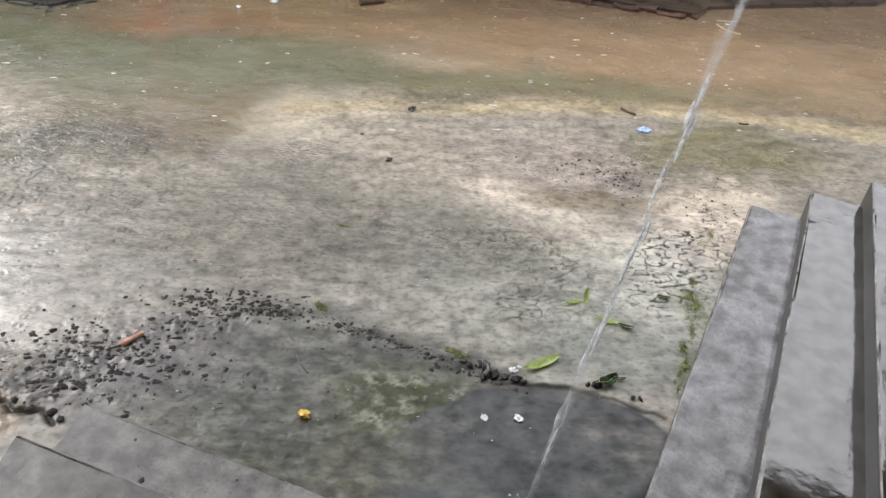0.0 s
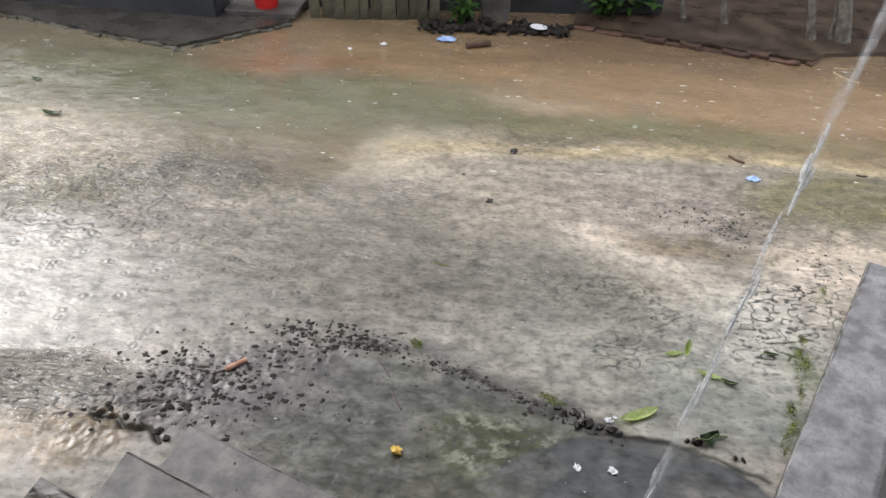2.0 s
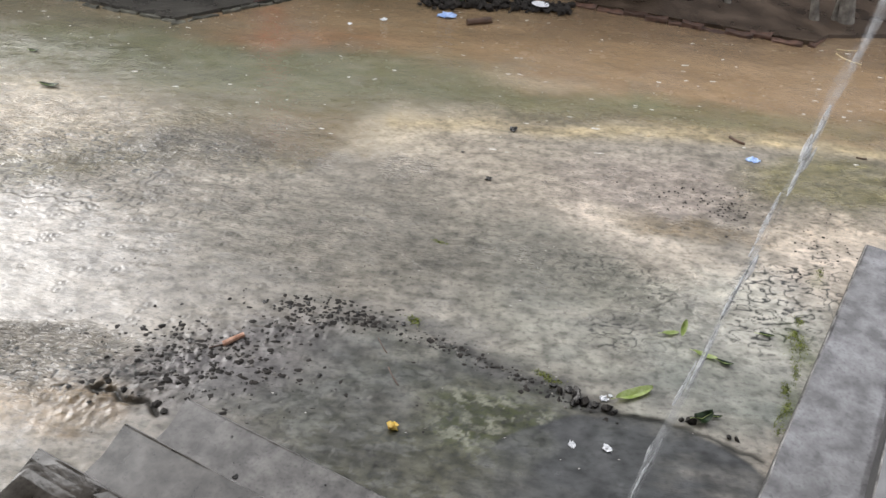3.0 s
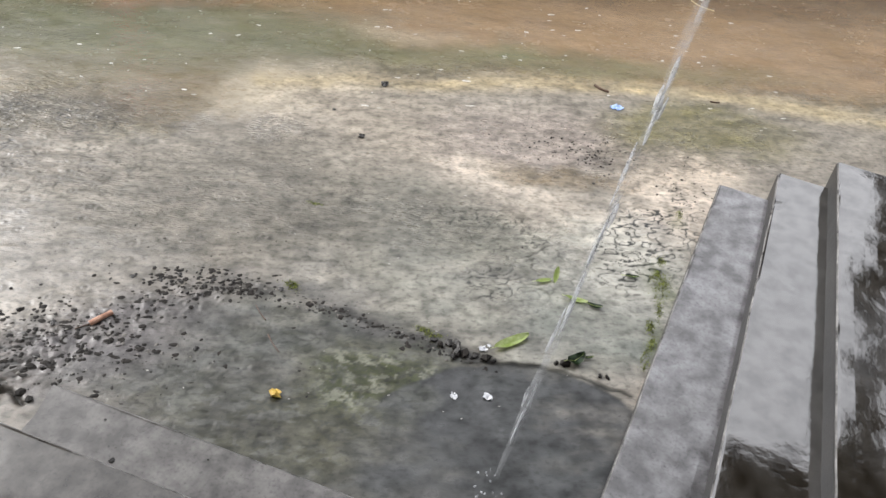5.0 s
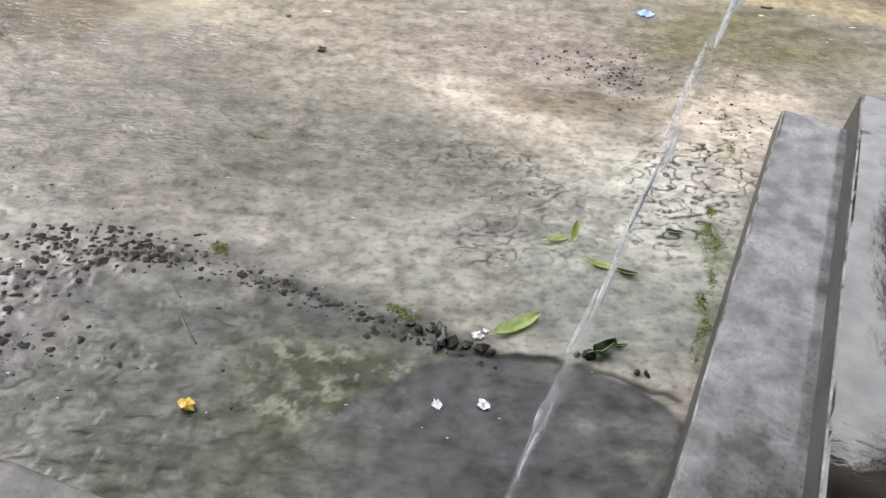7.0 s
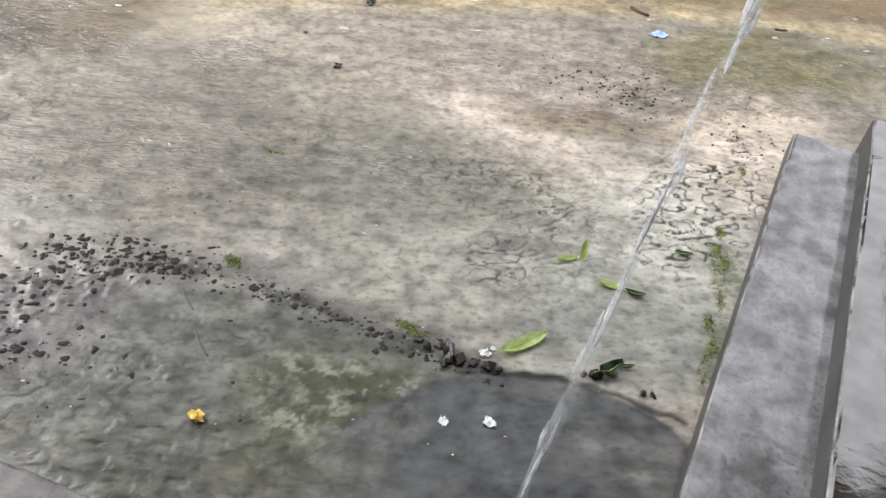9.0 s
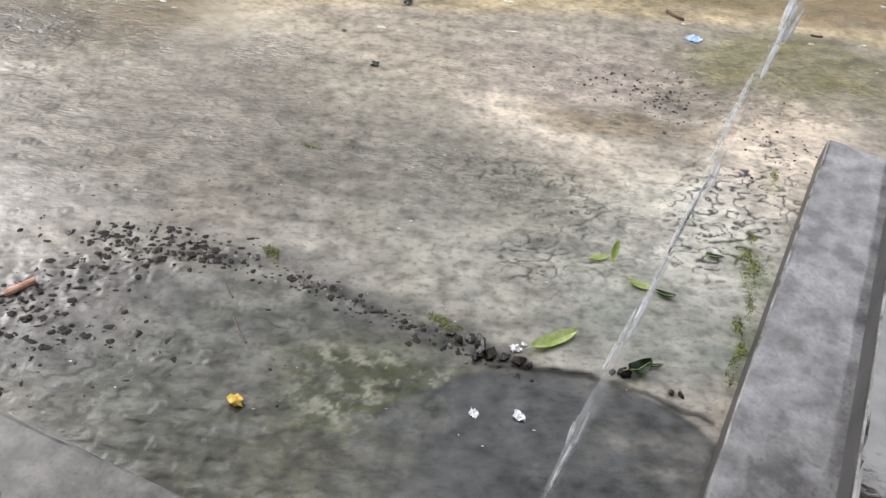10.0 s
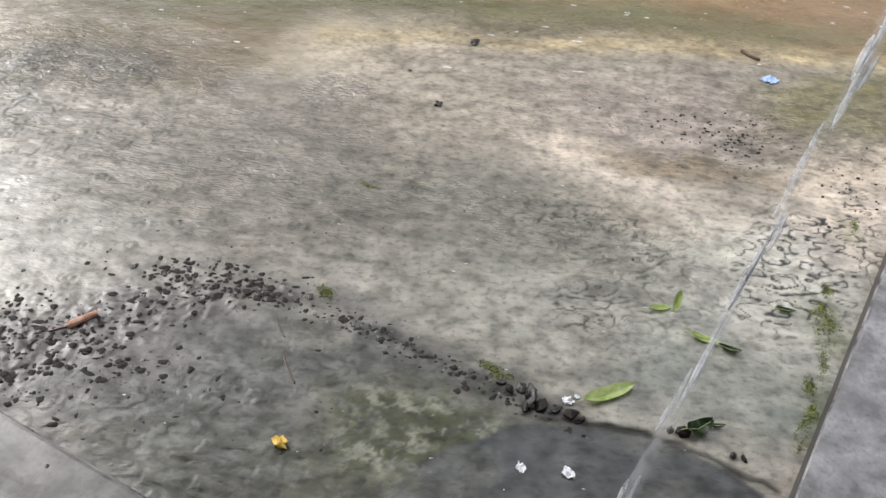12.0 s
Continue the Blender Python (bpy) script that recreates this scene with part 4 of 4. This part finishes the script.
def step_crumb(x, y, size, seed):
    v, f = lump(random.Random(seed), size, 0.6, 1)
    ob = mesh_object("cement_lump", v, f, M_CLOD)
    ob.location = (x, y, RISE[0] - 0.001)
    return tagged(ob, "small dark crumb lying on the worn cement step", "rubble", "crumbs on the step")


for k, (x, y, size) in enumerate([(-0.978, 1.593, 0.009), (-0.906, 1.436, 0.013), (-0.932, 1.487, 0.006), (-0.593, 1.457, 0.006)]):
    step_crumb(x, y, size, 160 + k)


def leaf(name, x, y, length, width, turn, material, label, curl=0.25, tilt=0.0, stalk=True, lift=0.004):
    """A lance-shaped leaf with a fold along its rib, a curl along its length and some thickness."""
    root = tagged(new(name), label, "leaf", "fallen leaves")
    root.matrix_world = pose(x, y, ground_z(x, y) + lift, 0, tilt, turn)
    bm = bmesh.new()
    n, rows = 12, []
    for i in range(n + 1):
        t = i / n
        w = width / 2 * math.sin(math.pi * min(1, t * 0.94 + 0.03)) ** 0.75 * (1 + 0.06 * math.sin(9 * t))
        z = curl * length * (t - 0.5) ** 2 + 0.002
        rows.append([bm.verts.new((length * (t - 0.5), w * s, z + abs(s) * width * 0.16)) for s in (-1, -0.5, 0, 0.5, 1)])
    for a, b in zip(rows, rows[1:]):
        for k in range(4):
            bm.faces.new((a[k], b[k], b[k + 1], a[k + 1]))
    bmesh.ops.solidify(bm, geom=bm.faces[:], thickness=0.0009)
    part("blade", bm, material, root)
    bm = bmesh.new()
    tube(bm, [(-length * 0.5 - (0.018 if stalk else 0), 0.002, curl * length * 0.25 + 0.001), (-length * 0.45, 0, curl * length * 0.21 + 0.003), (0, 0, 0.0036), (length * 0.45, 0, curl * length * 0.2 + 0.003)], [0.0012, 0.0014, 0.0011, 0.0005], 5)
    part("rib", bm, M_LEAF, root)
    return root


leaf("fallen_leaf", 0.487, 2.152, 0.17, 0.050, 29, M_LEAF, "long bright green fallen leaf beside white scraps", 0.2)
leaf("fallen_leaf", 0.792, 2.418, 0.10, 0.030, -18, M_LEAF, "bright green fallen leaf with a dark shaded tip", 0.3)
# the green leaf's shaded tip, built as a second leaf of dark colour
leaf("fallen_leaf", 0.868, 2.385, 0.07, 0.028, -14, M_LEAF_DARK, "dark shaded tip of the green leaf, made as a second leaf", 0.5)
leaf("fallen_leaf", 0.655, 2.528, 0.075, 0.026, 12, M_LEAF, "small bright green leaf lying flat", 0.1)
leaf("fallen_leaf", 0.712, 2.552, 0.075, 0.026, 75, M_LEAF, "small green leaf standing up on its edge", 0.4, -48, False, 0.026)
leaf("fallen_leaf", 0.745, 2.068, 0.085, 0.055, 28, M_LEAF_DARK, "dark curled dead leaf by the crack", 1.3)
leaf("fallen_leaf", 0.80, 2.09, 0.05, 0.016, 5, M_LEAF_DARK, "thin dark dead leaf by the crack", 0.6)
leaf("fallen_leaf", 1.07, 2.585, 0.065, 0.024, -4, M_LEAF_DARK, "thin dark leaf on the flaked cement", 0.2)
leaf("fallen_leaf", -3.22, 4.13, 0.13, 0.05, 3, M_LEAF_DARK, "dark dead leaf on the silt", 0.5)
leaf("fallen_leaf", -3.62, 4.6, 0.07, 0.04, 3, M_LEAF_DARK, "small dark dead leaf on the silt", 0.5)


def rod(name, a, b, r, material, label, category, bend=0.0, group=""):
    bm = bmesh.new()
    za, zb = ground_z(*a) + r * 0.9, ground_z(*b) + r * 0.9
    pts = []
    for k in range(7):
        t = k / 6
        pts.append((a[0] + (b[0] - a[0]) * t + bend * math.sin(math.pi * t) * (b[1] - a[1]), a[1] + (b[1] - a[1]) * t - bend * math.sin(math.pi * t) * (b[0] - a[0]), za + (zb - za) * t))
    tube(bm, pts, [r * (1 + 0.18 * noise.noise(Vector((k * 1.7, a[0] * 9, 0)))) for k in range(7)], 8)
    ob = part(name, bm, material, None)
    return tagged(ob, label, category, group)


rod("wooden_stick", (-1.235, 2.115), (-1.165, 2.180), 0.0115, M_STICK, "short orange-brown broken stick on the rubble", "stick")
rod("dark_twig", (-1.285, 2.085), (-1.225, 2.125), 0.003, M_WOOD, "thin dark twig under a stick", "twig")
rod("dark_twig", (1.14, 4.345), (1.22, 4.275), 0.008, M_WOOD, "short dark twig on the pale silt", "twig", 0.1)
rod("dark_twig", (1.86, 4.25), (1.92, 4.245), 0.005, M_WOOD, "short dark twig on the mud", "twig", 0.1)
rod("dark_twig", (-0.60, 2.28), (-0.545, 2.20), 0.0025, M_WOOD, "thin dark twig in the hollow", "twig", 0.02)
rod("dark_twig", (-0.52, 2.12), (-0.46, 2.03), 0.003, M_WOOD, "thin sunken twig in the hollow", "twig", 0.03)
rod("straw", (2.10, 5.79), (2.24, 5.62), 0.004, M_STRAW, "pale bent straw lying on the mud", "straw", 0.12)
rod("straw", (2.12, 5.87), (2.28, 5.88), 0.003, M_STRAW, "pale thin straw lying on the mud", "straw", 0.05)
rod("log_piece", (-0.68, 5.74), (-0.50, 5.82), 0.026, M_WOOD, "red-brown wet piece of wood by the heap", "wood")


def scrap(name, x, y, size, material, label, category, seed, group="", crumple=0.35):
    """A crumpled scrap with a torn outline."""
    r = random.Random(seed)
    bm = bmesh.new()
    g = 5
    vs = [[bm.verts.new(((i / g - 0.5 + r.uniform(-0.09, 0.09)) * size, (j / g - 0.5 + r.uniform(-0.09, 0.09)) * size * 0.8, r.random() * crumple * size)) for i in range(g + 1)] for j in range(g + 1)]
    for j in range(g):
        for i in range(g):
            if (i in (0, g - 1) and j in (0, g - 1)) and r.random() < 0.7:
                continue
            bm.faces.new((vs[j][i], vs[j][i + 1], vs[j + 1][i + 1], vs[j + 1][i]))
    bmesh.ops.delete(bm, geom=[v for v in bm.verts if not v.link_faces], context="VERTS")
    bmesh.ops.solidify(bm, geom=bm.faces[:], thickness=0.0012)
    ob = part(name, bm, material, None)
    ob.matrix_world = pose(x, y, ground_z(x, y) + 0.001, 0, 0, r.uniform(-40, 40))
    return tagged(ob, label, category, group)


scrap("paper_scrap", 0.245, 1.862, 0.030, M_WHITE, "small white torn paper scrap on dark cement", "scrap", 1, "white scraps")
scrap("paper_scrap", 0.378, 1.868, 0.036, M_WHITE, "white torn paper scrap on dark cement", "scrap", 2, "white scraps")
scrap("paper_scrap", 0.365, 2.105, 0.034, M_WHITE, "white torn scrap beside the green leaf", "scrap", 3, "white scraps")
scrap("paper_scrap", 0.392, 2.128, 0.018, M_WHITE, "tiny white scrap beside the green leaf", "scrap", 4, "white scraps")
scrap("paper_scrap", -0.62, 1.52, 0.014, M_WHITE, "tiny white scrap in the hollow", "scrap", 5, "white scraps")
scrap("paper_scrap", -1.33, 5.68, 0.055, M_WHITE, "white scrap on the mud", "scrap", 6, "white scraps")
scrap("paper_scrap", -1.57, 5.56, 0.035, M_WHITE, "small white scrap on the mud", "scrap", 7, "white scraps")
scrap("paper_scrap", -3.15, 5.72, 0.05, M_WHITE, "small white scrap on the earth terrace", "scrap", 8, "white scraps")
scrap("blue_scrap", 1.24, 4.10, 0.075, M_BLUE, "pale blue crumpled plastic scrap on the silt", "scrap", 9, "", 0.15)
scrap("blue_scrap", -0.86, 5.88, 0.15, M_BLUE, "blue plastic scrap by the rubbish heap", "scrap", 10, "", 0.15)


def peel():
    v, f = lump(random.Random(9), 0.026, 0.8, 2)
    ob = mesh_object("fruit_peel", v, f, M_YELLOW)
    ob.location = (-0.437, 1.822, ground_z(-0.437, 1.822) - 0.002)
    return tagged(ob, "bright yellow torn fruit peel on the dark cement", "peel")


peel()


def tuft(x, y, r, n, seed, label="tuft of wet green moss"):
    """A ragged mat of short blades, thin at its rim."""
    rr = random.Random(seed)
    turn, long = (rr.uniform(1.1, 1.5), rr.uniform(1.5, 2.3)) if x > 1 else (rr.uniform(-0.5, 0.3), rr.uniform(1.2, 1.7))
    cores = [(rr.gauss(0, 0.5), rr.gauss(0, 0.4), rr.uniform(0.25, 0.6)) for _ in range(5)]
    verts, faces = [], []
    for _ in range(n):
        u, v, size = rr.choice(cores)
        u, v = (u + rr.gauss(0, size)) * r * long, (v + rr.gauss(0, size)) * r * 0.75
        px, py = x + u * math.cos(turn) - v * math.sin(turn), y + u * math.sin(turn) + v * math.cos(turn)
        z = ground_z(px, py)
        h, w, b = rr.uniform(0.001, 0.006), rr.uniform(0.0012, 0.0032), rr.uniform(0, 6.283)
        lx, ly = rr.uniform(-0.011, 0.011), rr.uniform(-0.011, 0.011)
        k = len(verts)
        verts += [(px - w * math.cos(b), py - w * math.sin(b), z - 0.001), (px + w * math.cos(b), py + w * math.sin(b), z - 0.001), (px + lx * 0.5 + w * 0.6 * math.cos(b), py + ly * 0.5 + w * 0.6 * math.sin(b), z + h * 0.7), (px + lx, py + ly, z + h)]
        faces += [(k, k + 1, k + 2), (k, k + 2, k + 3)]
    return tagged(mesh_object("moss_tuft", verts, faces, M_MOSS), label, "moss", "moss tufts", "stuff")


for k, (x, y, r, n) in enumerate([(-0.462, 2.405, 0.03, 230), (0.125, 2.19, 0.026, 200), (0.17, 2.165, 0.016, 80), (-0.44, 2.985, 0.016, 80), (1.195, 2.62, 0.035, 220), (1.20, 2.50, 0.038, 260), (1.085, 2.19, 0.028, 170), (1.10, 2.28, 0.026, 160), (1.045, 2.10, 0.02, 110), (1.235, 2.70, 0.026, 110), (1.40, 3.07, 0.026, 110), (1.15, 2.38, 0.022, 110)]):
    tuft(x, y, r, int(n * 1.3), 200 + k, "tuft of wet green moss against the step" if x > 1 else "tuft of wet green moss in the cement")

# ---------------------------------------------------------------- far side: heap, plants, bucket
def heap():
    r = random.Random(31)
    verts, faces = [], []
    shapes = [lump(r, 1.0, 0.7) for _ in range(10)]
    for _ in range(190):
        x = r.uniform(-1.1, 0.12)
        y = 6.02 + 0.16 * r.random() + 0.10 * (x + 1.1) + r.gauss(0, 0.05)
        size = r.uniform(0.012, 0.05)
        vs, fs = r.choice(shapes)
        a = r.uniform(0, 6.28)
        k = len(verts)
        c, w = math.cos(a) * size, math.sin(a) * size
        verts += [(x + u * c - v * w, y + u * w + v * c, h * size * 1.1 + 0.02 * r.random()) for u, v, h in vs]
        faces += [tuple(i + k for i in f) for f in fs]
    return tagged(mesh_object("rubbish_heap", verts, faces, M_CRUMB), "dark heap of wet rubble and rotting leaves", "heap", kind="stuff")


heap()


def plant(x, y, n, spread, height, seed, label, leaf_len=0.10):
    root = tagged(new("plant"), label, "plant")
    root.location = (x, y, 0.0)
    r = random.Random(seed)
    stems = bmesh.new()
    verts, faces = [], []
    for _ in range(n):
        a, d = r.uniform(0, 6.28), spread * r.random()
        top = Vector((math.cos(a) * d, math.sin(a) * d, height * r.uniform(0.35, 1)))
        tube(stems, [(top.x * 0.15, top.y * 0.15, -0.02), (top.x * 0.5, top.y * 0.5, top.z * 0.6), tuple(top)], [0.004, 0.003, 0.0015], 5)
        for _ in range(5):
            b, w = r.uniform(0, 6.28), leaf_len * r.uniform(0.16, 0.26)
            q = top * r.uniform(0.6, 1.0)
            ln = leaf_len * r.uniform(0.6, 1.2)
            u, v = Vector((math.cos(b), math.sin(b), r.uniform(-0.5, 0.4))), Vector((-math.sin(b), math.cos(b), 0))
            k = len(verts)
            verts += [q, q + u * ln * 0.45 + v * w, q + u * ln + Vector((0, 0, -0.01)), q + u * ln * 0.45 - v * w]
            faces += [(k, k + 1, k + 2, k + 3)]
    part("stems", stems, M_PLANT, root)
    mesh_object("foliage", verts, faces, M_PLANT, root)
    return root


plant(-0.80, 6.22, 14, 0.14, 0.35, 41, "small leafy green weed growing in the rubbish heap")
plant(0.45, 6.64, 26, 0.26, 0.26, 42, "low leafy green plant in the garden bed", 0.13)
plant(0.70, 6.74, 18, 0.20, 0.32, 43, "low leafy green plant in the garden bed", 0.13)


def pillar():
    bm = bmesh.new()
    box(bm, -0.12, -0.08, -0.05, 0.12, 0.08, 1.5, 0.015)
    ob = part("concrete_pillar", bm, M_SLAB, None)
    ob.matrix_world = pose(-0.52, 6.42, 0, 0, 0, 8)
    tagged(ob, "stained grey concrete pillar behind the heap", "pillar", kind="structure")
    # backing wall, added so no bright ground shows through the fence gaps
    bm = bmesh.new()
    box(bm, -2.1, 0.0, -0.05, 0.95, 0.04, 1.4, 0.008)
    ob = part("wall_backing", bm, M_WALL, None)
    ob.matrix_world = pose(-0.05, 6.62, 0, 0, 0, 6)
    tagged(ob, "dark low backing wall added behind the fence and pillar", "wall", kind="structure")


pillar()


def plate():
    bm = bmesh.new()
    prof = [(0.0, 0.004), (0.045, 0.004), (0.07, 0.012), (0.073, 0.010), (0.045, 0.0), (0.0, 0.0)]
    vs = [bm.verts.new((r, 0, z)) for r, z in prof]
    es = [bm.edges.new((a, b)) for a, b in zip(vs, vs[1:])]
    bmesh.ops.spin(bm, geom=vs + es, cent=(0, 0, 0), axis=(0, 0, 1), angle=2 * math.pi, steps=28)
    bmesh.ops.remove_doubles(bm, verts=bm.verts, dist=0.0005)
    ob = part("plate", bm, M_WHITE, None)
    ob.matrix_world = pose(-0.135, 6.15, 0.045, -4, 4, 0)
    return tagged(ob, "white plate dropped on the rubbish heap", "plate")


plate()


def bucket():
    root = tagged(new("bucket"), "red plastic bucket standing on a cement slab", "bucket")
    root.matrix_world = pose(-2.45, 6.17, 0.07)
    bm = bmesh.new()
    prof = [(0.0, 0.0), (0.095, 0.0), (0.135, 0.26), (0.145, 0.262), (0.145, 0.275), (0.131, 0.272), (0.09, 0.01), (0.0, 0.01)]
    vs = [bm.verts.new((r, 0, z)) for r, z in prof]
    es = [bm.edges.new((a, b)) for a, b in zip(vs, vs[1:])]
    bmesh.ops.spin(bm, geom=vs + es, cent=(0, 0, 0), axis=(0, 0, 1), angle=2 * math.pi, steps=28)
    bmesh.ops.remove_doubles(bm, verts=bm.verts, dist=0.0005)
    part("body", bm, M_RED, root)
    bm = bmesh.new()
    tube(bm, [(0.14 * math.cos(a), 0.02 + 0.13 * math.sin(a) * 0.4, 0.25 - 0.10 * math.sin(a)) for a in [math.pi * k / 10 for k in range(11)]], [0.003] * 11, 6)
    part("handle", bm, M_WHITE, root, "thin white bail handle")
    slab("cement_slab", -2.78, 6.02, 0.02, -2.16, 6.60, 0.07, M_SLAB, "low pale cement slab by the wall", "slab", Matrix(), 0.01)


bucket()


def yard_pole():
    bm = bmesh.new()
    tube(bm, [(0, 0, -0.1), (0.01, 0, 1.5), (0.0, 0.01, 3.4)], [0.055, 0.05, 0.045], 12)
    ob = part("wooden_pole", bm, M_BARK, None)
    ob.location = (-4.35, 6.75, 0)
    return tagged(ob, "tall pale wooden pole behind the wall", "pole")


yard_pole()
